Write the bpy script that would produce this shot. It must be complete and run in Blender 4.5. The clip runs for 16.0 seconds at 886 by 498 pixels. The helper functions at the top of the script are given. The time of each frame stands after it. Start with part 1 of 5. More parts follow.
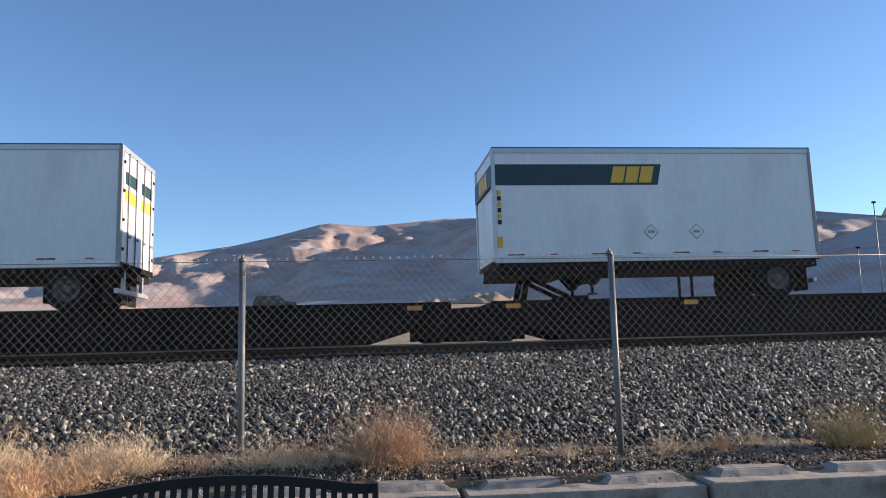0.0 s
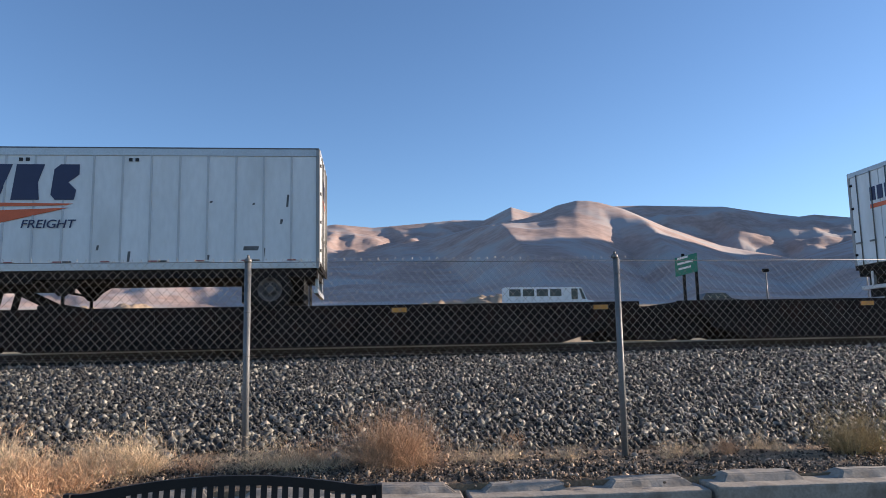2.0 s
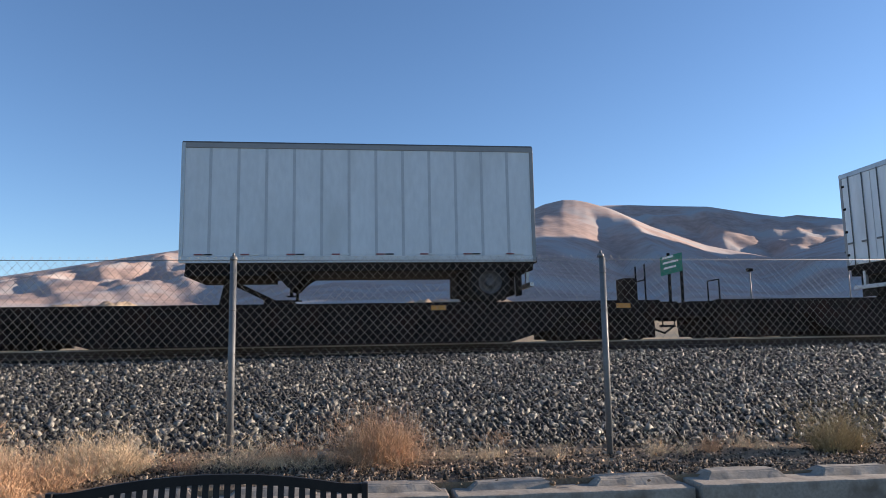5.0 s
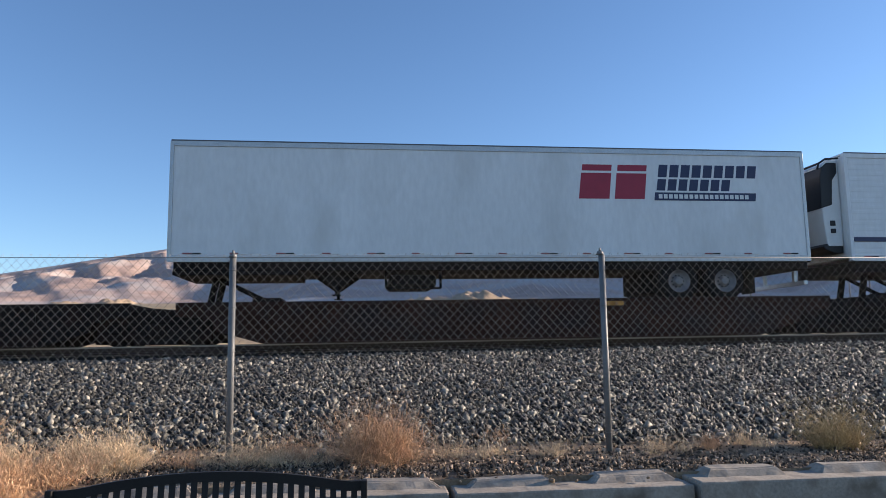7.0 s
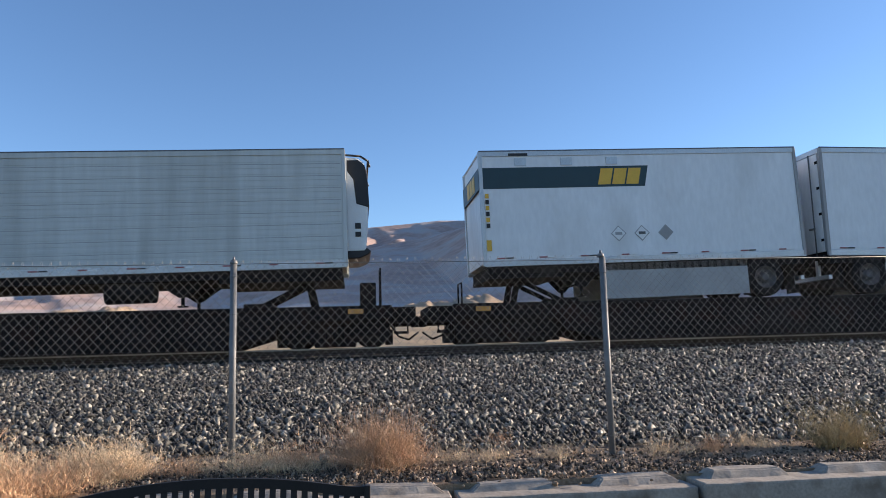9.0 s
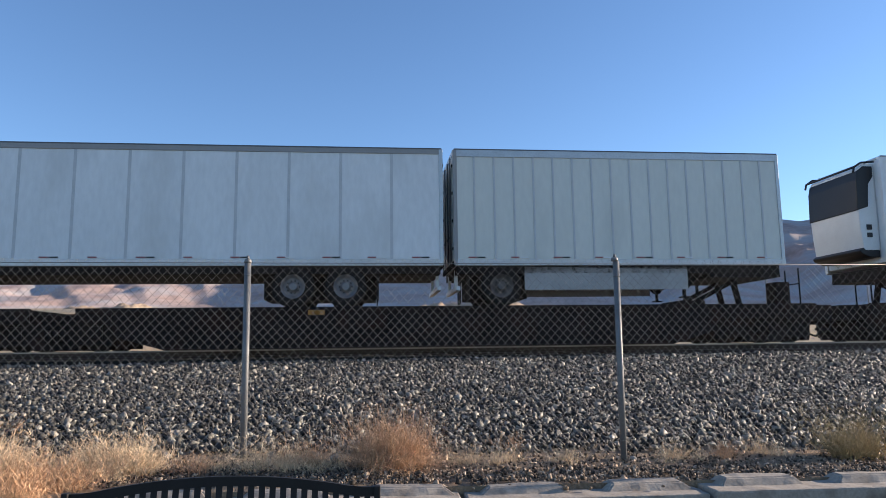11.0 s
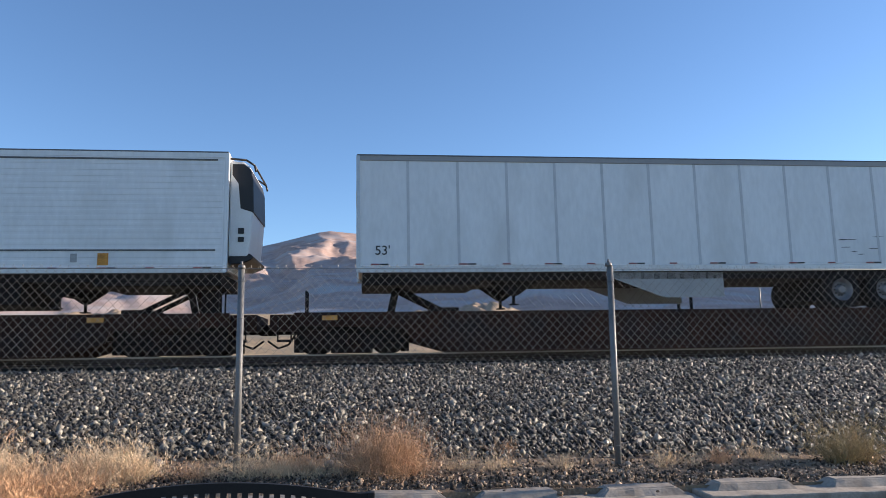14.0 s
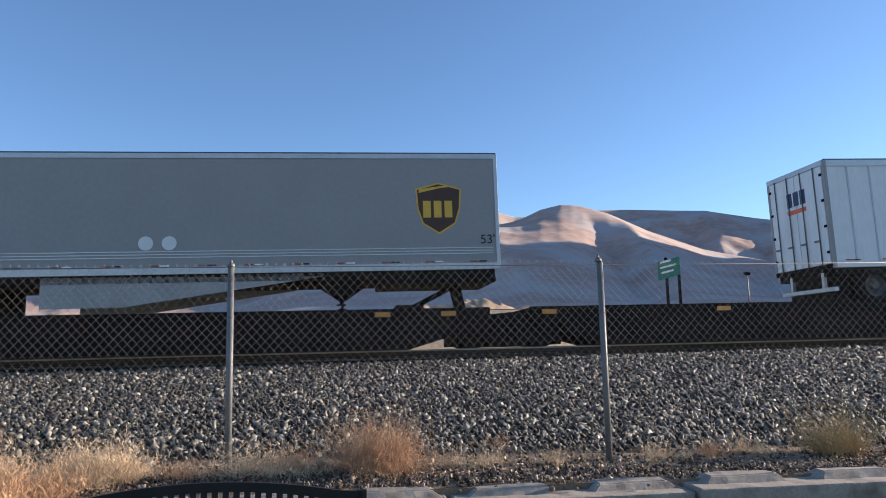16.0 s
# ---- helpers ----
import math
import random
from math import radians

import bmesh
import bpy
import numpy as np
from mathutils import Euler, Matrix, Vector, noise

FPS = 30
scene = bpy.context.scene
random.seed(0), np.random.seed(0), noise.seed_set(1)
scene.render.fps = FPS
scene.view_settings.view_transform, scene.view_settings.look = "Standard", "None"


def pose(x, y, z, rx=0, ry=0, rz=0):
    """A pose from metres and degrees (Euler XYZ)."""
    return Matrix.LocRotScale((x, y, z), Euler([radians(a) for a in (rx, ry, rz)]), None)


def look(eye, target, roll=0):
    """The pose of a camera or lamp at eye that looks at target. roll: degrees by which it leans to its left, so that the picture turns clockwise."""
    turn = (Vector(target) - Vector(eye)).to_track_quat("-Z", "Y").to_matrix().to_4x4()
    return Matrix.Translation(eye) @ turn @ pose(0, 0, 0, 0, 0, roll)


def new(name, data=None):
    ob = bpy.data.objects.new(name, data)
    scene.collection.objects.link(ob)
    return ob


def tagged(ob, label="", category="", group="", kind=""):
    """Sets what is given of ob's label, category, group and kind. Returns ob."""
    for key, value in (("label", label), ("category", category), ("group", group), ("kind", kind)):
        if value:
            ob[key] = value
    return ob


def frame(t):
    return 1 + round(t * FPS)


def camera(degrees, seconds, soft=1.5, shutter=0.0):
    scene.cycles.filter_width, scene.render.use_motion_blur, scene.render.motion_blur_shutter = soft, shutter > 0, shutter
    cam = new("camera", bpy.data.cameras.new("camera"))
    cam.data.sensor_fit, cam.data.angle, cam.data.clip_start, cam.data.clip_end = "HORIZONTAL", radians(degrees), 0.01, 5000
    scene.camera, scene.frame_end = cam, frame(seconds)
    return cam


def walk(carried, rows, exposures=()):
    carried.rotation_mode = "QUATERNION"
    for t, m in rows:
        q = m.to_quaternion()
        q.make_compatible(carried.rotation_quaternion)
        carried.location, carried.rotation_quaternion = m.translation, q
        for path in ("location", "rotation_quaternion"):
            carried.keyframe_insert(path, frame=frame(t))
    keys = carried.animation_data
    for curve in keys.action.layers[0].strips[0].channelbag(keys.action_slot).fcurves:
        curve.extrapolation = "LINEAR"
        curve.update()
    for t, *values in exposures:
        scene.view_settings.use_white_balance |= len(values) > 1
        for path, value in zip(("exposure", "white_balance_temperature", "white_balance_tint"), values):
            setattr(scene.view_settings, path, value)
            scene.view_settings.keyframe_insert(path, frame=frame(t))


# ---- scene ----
EYE = Vector((0.0, 0.0, 1.6))
VIEW = [  # seconds, turn to the right, tilt upwards, roll
    (0, 5.827, 7.692, -1.252),
    (0.5, 5.515, 7.673, -1.082),
    (1, 5.411, 7.730, -0.975),
    (1.5, 5.375, 7.826, -1.020),
    (2, 5.398, 7.848, -0.806),
    (2.5, 5.572, 7.873, -0.825),
    (3, 5.881, 7.935, -0.731),
    (3.5, 6.050, 7.982, -0.751),
    (4, 6.324, 7.909, -0.796),
    (6.5, 6.522, 7.553, -0.698),
    (7, 6.522, 7.520, -0.699),
    (7.5, 6.606, 7.431, -0.813),
    (8, 6.513, 7.729, -1.117),
    (8.5, 6.553, 7.856, -1.321),
    (9, 6.484, 7.851, -1.329),
    (11.5, 5.287, 8.094, -0.312),
    (12, 5.307, 8.295, -0.363),
    (12.5, 5.477, 8.560, -0.455),
    (13, 5.670, 8.556, -0.456),
    (13.5, 5.808, 8.464, -0.425),
    (14, 5.878, 8.436, -0.545),
    (14.5, 6.008, 8.439, -0.663),
    (15, 6.389, 8.331, -0.789),
    (15.5, 6.646, 8.237, -0.843),
    (16, 6.678, 8.178, -1.109),
]

cam = camera(63.97, 16.0, soft=0.6)


def aim(turn, tilt, roll):
    a, b = radians(turn), radians(tilt)
    return look(EYE, EYE + Vector((math.sin(a) * math.cos(b), math.cos(a) * math.cos(b), math.sin(b))), roll)


EXPOSURE = [(t, e, 5800, 13) for t, e in ((0, 1.13), (1, 1.10), (2.5, 1.05), (4, 1.02), (6.5, 1.06), (7.5, 1.22), (8.5, 1.27), (9, 1.22), (11.5, 1.28), (13, 1.25), (16, 1.22))]
walk(cam, [(t, aim(a, b, c)) for t, a, b, c in VIEW], EXPOSURE)

RUN = [  # seconds, metres that the train has come
    (0, -0.01),
    (0.5, 12.13),
    (1, 24.21),
    (1.5, 35.61),
    (2, 47.71),
    (2.5, 59.50),
    (3, 71.57),
    (3.5, 83.65),
    (4, 94.88),
    (6.5, 154.28),
    (7, 167.09),
    (7.5, 179.11),
    (8, 191.09),
    (8.5, 202.28),
    (9, 214.31),
    (11.5, 273.68),
    (12, 286.38),
    (12.5, 298.29),
    (13, 310.15),
    (13.5, 321.28),
    (14, 333.15),
    (14.5, 345.91),
    (15, 357.73),
    (15.5, 368.86),
    (16, 380.87),
]

# ---- light: a low sun along the track, from behind the train ----
SUN_TURN, SUN_HEIGHT = radians(82.5), radians(13.0)
SUN_WAY = Vector((math.sin(SUN_TURN) * math.cos(SUN_HEIGHT), math.cos(SUN_TURN) * math.cos(SUN_HEIGHT), math.sin(SUN_HEIGHT)))
world = bpy.data.worlds.new("sky")
scene.world = world
world.use_nodes = True
wn = world.node_tree
sky = wn.nodes.new("ShaderNodeTexSky")
sky.sky_type, sky.sun_disc = "NISHITA", False
sky.sun_elevation, sky.sun_rotation = SUN_HEIGHT, SUN_TURN
sky.altitude, sky.air_density, sky.dust_density, sky.ozone_density = 1300, 1.0, 0.4, 2.4
wn.nodes["Background"].inputs["Strength"].default_value = 0.09
wn.links.new(sky.outputs[0], wn.nodes["Background"].inputs["Color"])
sun = new("sun", bpy.data.lights.new("sun", "SUN"))
sun.data.energy, sun.data.angle, sun.data.color = 5.0, radians(0.5), (1.0, 0.80, 0.58)
sun.matrix_world = look(SUN_WAY * 60, (0, 0, 0))


# ---- materials ----
def material(name, colour, rough=0.6, metal=0.0, vary=0.12, scale=3.0, fine=40.0, bump=0.1, tint=None, tint_scale=1.2, tint_low=0.5, tint_high=0.7,
             island=0.0, spec=0.5, sharp=1.0, stretch=(1, 1, 1), own=0.0, peak=0.0):
    m = bpy.data.materials.new(name)
    m.use_nodes = True
    n, l = m.node_tree.nodes, m.node_tree.links
    b = n["Principled BSDF"]
    b.inputs["Roughness"].default_value, b.inputs["Metallic"].default_value = rough, metal
    b.inputs["Specular IOR Level"].default_value = spec
    tc, mp = n.new("ShaderNodeTexCoord"), n.new("ShaderNodeMapping")
    mp.inputs["Scale"].default_value = stretch
    l.new(tc.outputs["Object"], mp.inputs["Vector"])
    a, f = n.new("ShaderNodeTexNoise"), n.new("ShaderNodeTexNoise")
    a.inputs["Scale"].default_value, a.inputs["Detail"].default_value = scale, 5
    f.inputs["Scale"].default_value, f.inputs["Detail"].default_value = fine, 3
    for t in (a, f):
        l.new(mp.outputs[0], t.inputs["Vector"])
    add = n.new("ShaderNodeMath")
    add.operation = "ADD"
    l.new(a.outputs["Fac"], add.inputs[0])
    l.new(f.outputs["Fac"], add.inputs[1])
    rng = n.new("ShaderNodeMapRange")
    rng.inputs["From Min"].default_value, rng.inputs["From Max"].default_value = 0.7, 1.3
    rng.inputs["To Min"].default_value, rng.inputs["To Max"].default_value = 1 - vary, 1 + vary
    l.new(add.outputs[0], rng.inputs["Value"])
    last = rng.outputs[0]
    for amount, node, sock in ((island, "ShaderNodeNewGeometry", "Random Per Island"), (own, "ShaderNodeObjectInfo", "Random")):
        if amount:
            g, mr, mu = n.new(node), n.new("ShaderNodeMapRange"), n.new("ShaderNodeMath")
            mr.inputs["To Min"].default_value, mr.inputs["To Max"].default_value = max(0.15, 1 - amount), peak or 1 + amount * sharp
            mu.operation = "MULTIPLY"
            pw = n.new("ShaderNodeMath")
            pw.operation = "POWER"
            pw.inputs[1].default_value = sharp
            l.new(g.outputs[sock], pw.inputs[0])
            l.new(pw.outputs[0], mr.inputs["Value"])
            l.new(mr.outputs[0], mu.inputs[0])
            l.new(last, mu.inputs[1])
            last = mu.outputs[0]
    vec = n.new("ShaderNodeVectorMath")
    vec.operation = "SCALE"
    vec.inputs[0].default_value = colour
    l.new(last, vec.inputs["Scale"])
    out = vec.outputs[0]
    if tint:
        t, r, mix = n.new("ShaderNodeTexNoise"), n.new("ShaderNodeMapRange"), n.new("ShaderNodeMix")
        t.inputs["Scale"].default_value, t.inputs["Detail"].default_value = tint_scale, 6
        r.inputs["From Min"].default_value, r.inputs["From Max"].default_value = tint_low, tint_high
        mix.data_type = "RGBA"
        l.new(mp.outputs[0], t.inputs["Vector"])
        l.new(t.outputs["Fac"], r.inputs["Value"])
        l.new(r.outputs[0], mix.inputs["Factor"])
        l.new(out, mix.inputs["A"])
        mix.inputs["B"].default_value = (*tint, 1)
        out = mix.outputs["Result"]
    l.new(out, b.inputs["Base Color"])
    if bump:
        bp = n.new("ShaderNodeBump")
        bp.inputs["Strength"].default_value, bp.inputs["Distance"].default_value = bump, 0.02
        l.new(f.outputs["Fac"], bp.inputs["Height"])
        l.new(bp.outputs[0], b.inputs["Normal"])
    return m


WHITE = material("trailer_white", (0.76, 0.76, 0.75), 0.38, vary=0.07, scale=0.8, fine=9, bump=0.03, tint=(0.56, 0.55, 0.52), tint_scale=0.9, tint_low=0.52, tint_high=0.9, stretch=(1, 1, 0.35))
OFFWHITE = material("trailer_cream", (0.70, 0.69, 0.62), 0.4, vary=0.05, scale=0.7, fine=9, bump=0.02, tint=(0.56, 0.55, 0.49), tint_scale=0.8, tint_low=0.55, tint_high=0.9, stretch=(1, 1, 0.35))
DIRTY = material("trailer_dirty_silver", (0.56, 0.57, 0.54), 0.5, vary=0.10, scale=0.9, fine=6, bump=0.03, tint=(0.34, 0.34, 0.31), tint_scale=0.9, tint_low=0.5, tint_high=0.8, stretch=(1.1, 1, 0.14))
RUSTDOOR = material("rust_stained_door", (0.17, 0.12, 0.085), 0.6, vary=0.35, scale=1.5, fine=14, bump=0.05, tint=(0.07, 0.04, 0.025), tint_scale=1.6, stretch=(1, 1, 0.4))
GREY = material("trailer_grey", (0.30, 0.29, 0.28), 0.45, vary=0.06, scale=0.7, fine=9, bump=0.02)
# Grime grey; on side skirts it also colours in the shade below trailers.
SKIRT = material("grimy_shaded_panel", (0.34, 0.34, 0.33), 0.55, vary=0.15, scale=1.5, fine=20, bump=0.03)
EDGE = material("grimy_roof_edge", (0.10, 0.105, 0.115), 0.6, vary=0.3, scale=1.5, fine=12, bump=0.05)
SCUFF = material("dark_scuff", (0.12, 0.12, 0.12), 0.7, vary=0.4, scale=8, fine=60)
SEAM = material("riveted_seam", (0.55, 0.55, 0.55), 0.45, vary=0.12, scale=2, fine=40, bump=0.1)
ALU = material("aluminium_rail", (0.48, 0.49, 0.50), 0.42, 0.7, vary=0.12, scale=2, fine=30, bump=0.05)
STEEL = material("painted_dark_steel", (0.015, 0.0142, 0.0142), 0.9, spec=0.04, vary=0.3, scale=2, fine=30, bump=0.1)
CARBLACK = material("railcar_black_paint", (0.0135, 0.012, 0.012), 0.9, spec=0.06, vary=0.45, scale=1.2, fine=18, bump=0.1, tint=(0.024, 0.014, 0.012), tint_scale=1.5, tint_low=0.52, tint_high=0.72)
CARBROWN = material("railcar_brown_rust", (0.028, 0.013, 0.009), 0.85, spec=0.12, vary=0.35, scale=1.2, fine=18, bump=0.1, tint=(0.02, 0.016, 0.016), tint_scale=1.1, tint_low=0.45, tint_high=0.7)
RUBBER = material("tyre_rubber", (0.012, 0.012, 0.012), 0.9, spec=0.15, vary=0.2, scale=6, fine=60)
RIM = material("aluminium_rim", (0.18, 0.18, 0.185), 0.45, 0.3, vary=0.15, scale=8, fine=50)
DARKRIM = material("grimy_steel_rim", (0.07, 0.068, 0.066), 0.6, vary=0.3, scale=8, fine=50)
YELLOW = material("yellow_plate", (0.50, 0.22, 0.03), 0.6, vary=0.35, scale=6, fine=40)
NAVY = material("navy_vinyl", (0.020, 0.028, 0.085), 0.45, vary=0.1)
GREEN = material("dark_green_vinyl", (0.012, 0.040, 0.050), 0.45, vary=0.1)
ORANGE = material("orange_vinyl", (0.70, 0.13, 0.04), 0.45, vary=0.1)
GOLD = material("gold_vinyl", (0.72, 0.42, 0.04), 0.45, vary=0.1)
RED = material("crimson_vinyl", (0.34, 0.02, 0.05), 0.45, vary=0.1)
TAPE = material("red_reflective_tape", (0.26, 0.07, 0.07), 0.4, vary=0.15)
PALE = material("white_vinyl", (0.74, 0.74, 0.72), 0.45, vary=0.05)
BROWN = material("brown_vinyl", (0.06, 0.025, 0.012), 0.45, vary=0.1)
DARK = material("black_grille", (0.012, 0.012, 0.014), 0.5, vary=0.2)
GALV = material("galvanised_steel", (0.17, 0.167, 0.16), 0.55, 0.25, vary=0.2, scale=6, fine=60, bump=0.08)
WIRE = material("galvanised_wire", (0.17, 0.165, 0.152), 0.5, 0.2, vary=0.15, scale=4, fine=50, bump=0)
RAIL = material("worn_rail_steel", (0.018, 0.013, 0.011), 0.85, 0.0, vary=0.2, scale=3, fine=40)
# Paled so that the head's side shows the sky glint of the polished top.
RAILTOP = material("polished_rail_head_glint", (0.20, 0.19, 0.17), 0.45, 0.4, vary=0.1, scale=3, fine=40)
TIE = material("creosoted_tie_wood", (0.035, 0.027, 0.022), 0.9, vary=0.3, scale=4, fine=50, bump=0.3)
# Random stone tones, spread wide to stand for sunlit facets and dark shade.
BALLAST = material("crushed_stone", (0.047, 0.0435, 0.0355), 0.7, vary=0.3, scale=9, fine=70, bump=0.15, tint=(0.24, 0.16, 0.10), tint_scale=5, tint_low=0.68, tint_high=0.85, island=0.8, sharp=3.4, peak=7.0)
GRIT = material("soil_grit", (0.21, 0.155, 0.105), 0.9, vary=0.3, scale=9, fine=60, bump=0.1, island=0.8, sharp=2.5)
STONE = material("crushed_stone_near", (0.09, 0.084, 0.068), 0.75, vary=0.25, scale=1.2, fine=9, bump=0.15, own=0.9, sharp=2.0, peak=3.2)
# Near black, with the shade between stones and under the train coloured in.
BALLASTBED = material("shade_dark_ballast_bed", (0.020, 0.019, 0.017), 0.95, spec=0.1, vary=0.5, scale=14, fine=45, bump=0.6)
SOIL = material("dark_soil", (0.21, 0.155, 0.105), 0.95, spec=0.1, vary=0.4, scale=6, fine=60, bump=0.6, tint=(0.32, 0.23, 0.14), tint_scale=2.2, tint_low=0.5, tint_high=0.7)
CONCRETE = material("weathered_concrete", (0.32, 0.275, 0.22), 0.92, vary=0.24, scale=4, fine=45, bump=0.14, tint=(0.17, 0.135, 0.10), tint_scale=4.5, tint_low=0.50, tint_high=0.72)
PAVING = material("asphalt_path", (0.07, 0.07, 0.07), 0.9, vary=0.2, scale=3, fine=80, bump=0.4)
BENCHPAINT = material("black_powder_coat", (0.018, 0.016, 0.015), 0.55, spec=0.25, vary=0.2, scale=5, fine=80, bump=0.05)
STRAW = material("dry_straw", (0.78, 0.60, 0.38), 0.85, vary=0.25, scale=3, fine=20, bump=0, island=0.4)
TUMBLE = material("tumbleweed_twig", (0.58, 0.37, 0.21), 0.85, vary=0.25, scale=3, fine=20, bump=0, island=0.45)
SAGE = material("grey_green_brush", (0.46, 0.34, 0.16), 0.85, vary=0.25, scale=3, fine=20, bump=0, island=0.4)
PLAIN = material("dry_grass_plain", (0.36, 0.25, 0.13), 0.95, vary=0.5, scale=0.4, fine=2.2, bump=0.3, tint=(0.20, 0.17, 0.11), tint_scale=0.12, tint_low=0.45, tint_high=0.65)
# Hill base and tint are paled and greyed to stand in for haze.
HILL = material("hazed_dry_hillside", (0.43, 0.30, 0.245), 0.95, vary=0.24, scale=0.006, fine=0.04, bump=0, tint=(0.42, 0.38, 0.355), tint_scale=0.006, tint_low=0.45, tint_high=0.65)
SANDY = material("bare_sand", (0.36, 0.26, 0.17), 0.95, vary=0.25, scale=0.08, fine=0.6, bump=0, tint=(0.22, 0.17, 0.12), tint_scale=0.06, tint_low=0.5, tint_high=0.7)
ROADGREY = material("asphalt", (0.06, 0.06, 0.06), 0.9, vary=0.15, scale=0.3, fine=6, bump=0.1)
SIGNGREEN = material("sign_green", (0.01, 0.17, 0.11), 0.5, vary=0.08)
GLASS = material("dark_window_glass", (0.02, 0.024, 0.03), 0.08, vary=0.1, bump=0)
CARDARK = material("charcoal_car_paint", (0.035, 0.037, 0.042), 0.3, 0.4, vary=0.05, bump=0)


# ---- mesh helpers ----
def mesh_of(name, bm, mats):
    me = bpy.data.meshes.new(name)
    bm.normal_update()
    bm.to_mesh(me)
    bm.free()
    for m in mats if isinstance(mats, (list, tuple)) else [mats]:
        me.materials.append(m)
    return me


def part(name, bm, mat, parent, label=""):
    ob = new(name, mesh_of(name, bm, mat))
    ob.parent = parent
    return tagged(ob, label)


def thing(name, label, category, group="", kind=""):
    return tagged(new(name), label, category, group, kind)


def solid(name, bm, mat, label, category, group="", kind=""):
    return tagged(new(name, mesh_of(name, bm, mat)), label, category, group, kind)


def box(bm, x0, x1, y0, y1, z0, z1, bevel=0.0):
    vs = [bm.verts.new((x, y, z)) for z in (z0, z1) for x, y in ((x0, y0), (x1, y0), (x1, y1), (x0, y1))]
    fs = [bm.faces.new([vs[i] for i in f]) for f in ((3, 2, 1, 0), (4, 5, 6, 7), (0, 1, 5, 4), (1, 2, 6, 5), (2, 3, 7, 6), (3, 0, 4, 7))]
    if bevel:
        es = {e for f in fs for e in f.edges}
        bmesh.ops.bevel(bm, geom=list(es), offset=bevel, segments=2, affect="EDGES", profile=0.6)
    return bm


def plate(bm, outline, y0, y1):
    """A slab from an outline in x and z, counter-clockwise as seen from the front, between two depths."""
    a = [bm.verts.new((x, y0, z)) for x, z in outline]
    b = [bm.verts.new((x, y1, z)) for x, z in outline]
    bm.faces.new(a)
    bm.faces.new(b[::-1])
    for i in range(len(a)):
        j = (i + 1) % len(a)
        bm.faces.new((a[j], a[i], b[i], b[j]))
    return bm


def tube(bm, p, q, r, n=8, r2=None):
    p, q = Vector(p), Vector(q)
    turn = (q - p).to_track_quat("Z", "Y").to_matrix()
    rings = []
    for c, rr in ((p, r), (q, r if r2 is None else r2)):
        rings.append([bm.verts.new(c + turn @ Vector((rr * math.cos(2 * math.pi * i / n), rr * math.sin(2 * math.pi * i / n), 0))) for i in range(n)])
    for i in range(n):
        f = bm.faces.new((rings[0][i], rings[0][(i + 1) % n], rings[1][(i + 1) % n], rings[1][i]))
        f.smooth = True
    bm.faces.new(rings[0][::-1])
    bm.faces.new(rings[1])
    return bm


def lathe(bm, profile, centre, n=28, side=1, capped=True):
    """Turns a profile of (radius, depth) about an axle along y."""
    rings = []
    for r, d in profile:
        rings.append([bm.verts.new((centre[0] + r * math.cos(2 * math.pi * i / n), centre[1] + side * d, centre[2] + r * math.sin(2 * math.pi * i / n))) for i in range(n)])
    for a, b in zip(rings, rings[1:]):
        for i in range(n):
            f = bm.faces.new((a[i], a[(i + 1) % n], b[(i + 1) % n], b[i]))
            f.smooth = True
    if capped:
        bm.faces.new(rings[0])
    bm.faces.new(rings[-1][::-1])
    bmesh.ops.recalc_face_normals(bm, faces=bm.faces)
    return bm


B = bmesh.new

# ---- ground ----
RAIL_Z, DECK_Z, NEAR_Y = 1.63, 2.60, 17.11
TRACK_Y = NEAR_Y + 1.295
YAW, GRADE = 0.61, 0.37  # degrees by which the track runs away to the east, and climbs
LINE = pose(0, NEAR_Y, DECK_Z, 0, -GRADE, YAW)


def ballast_height(x, y):
    """The bed: a shallow foot at the fence, a long slope, a level crown under the track."""
    foot, crown = 0.755 - 0.008 * x, 1.345 + 0.0105 * min(max(x, -9), 13)
    if y < 6.9:
        return foot
    s = min(1.0, (y - 6.9) / 7.7)
    return foot + (crown - foot) * (s ** 0.92) - 0.06 * max(0.0, min(y, 17.0) - 14.8)


def ground_height(x, y):
    if y < 4.95:
        return 0.0
    if y < 5.0:
        return 0.675
    if y < 6.6:
        return 0.675 + 0.06 * (y - 5.0) / 1.6 - 0.008 * max(min(x, 12), -12) + 0.03 * noise.noise((x * 1.3, y * 1.3, 0))
    climb = math.tan(radians(GRADE)) * max(min(x, 480), -480)
    if y < 17.0:
        near = max(min(x, 12), -12)
        return ballast_height(near, y) - 0.06 + (climb - math.tan(radians(GRADE)) * near) * min(1.0, max(0.0, (y - 6.9) / 7.9))
    if y < 21.5:
        return 1.415 + climb
    if y < 24:
        return 1.415 + climb - 0.785 * (y - 21.5) / 2.5
    if y < 78:
        return 0.63 + climb * (78 - y) / 54 + 5.3 * ((y - 24) / 54) ** 1.2 + 0.15 * noise.noise((x * 0.1, y * 0.1, 3))
    if y < 95:
        return 5.95
    return 5.95 + (y - 95) * 0.0585


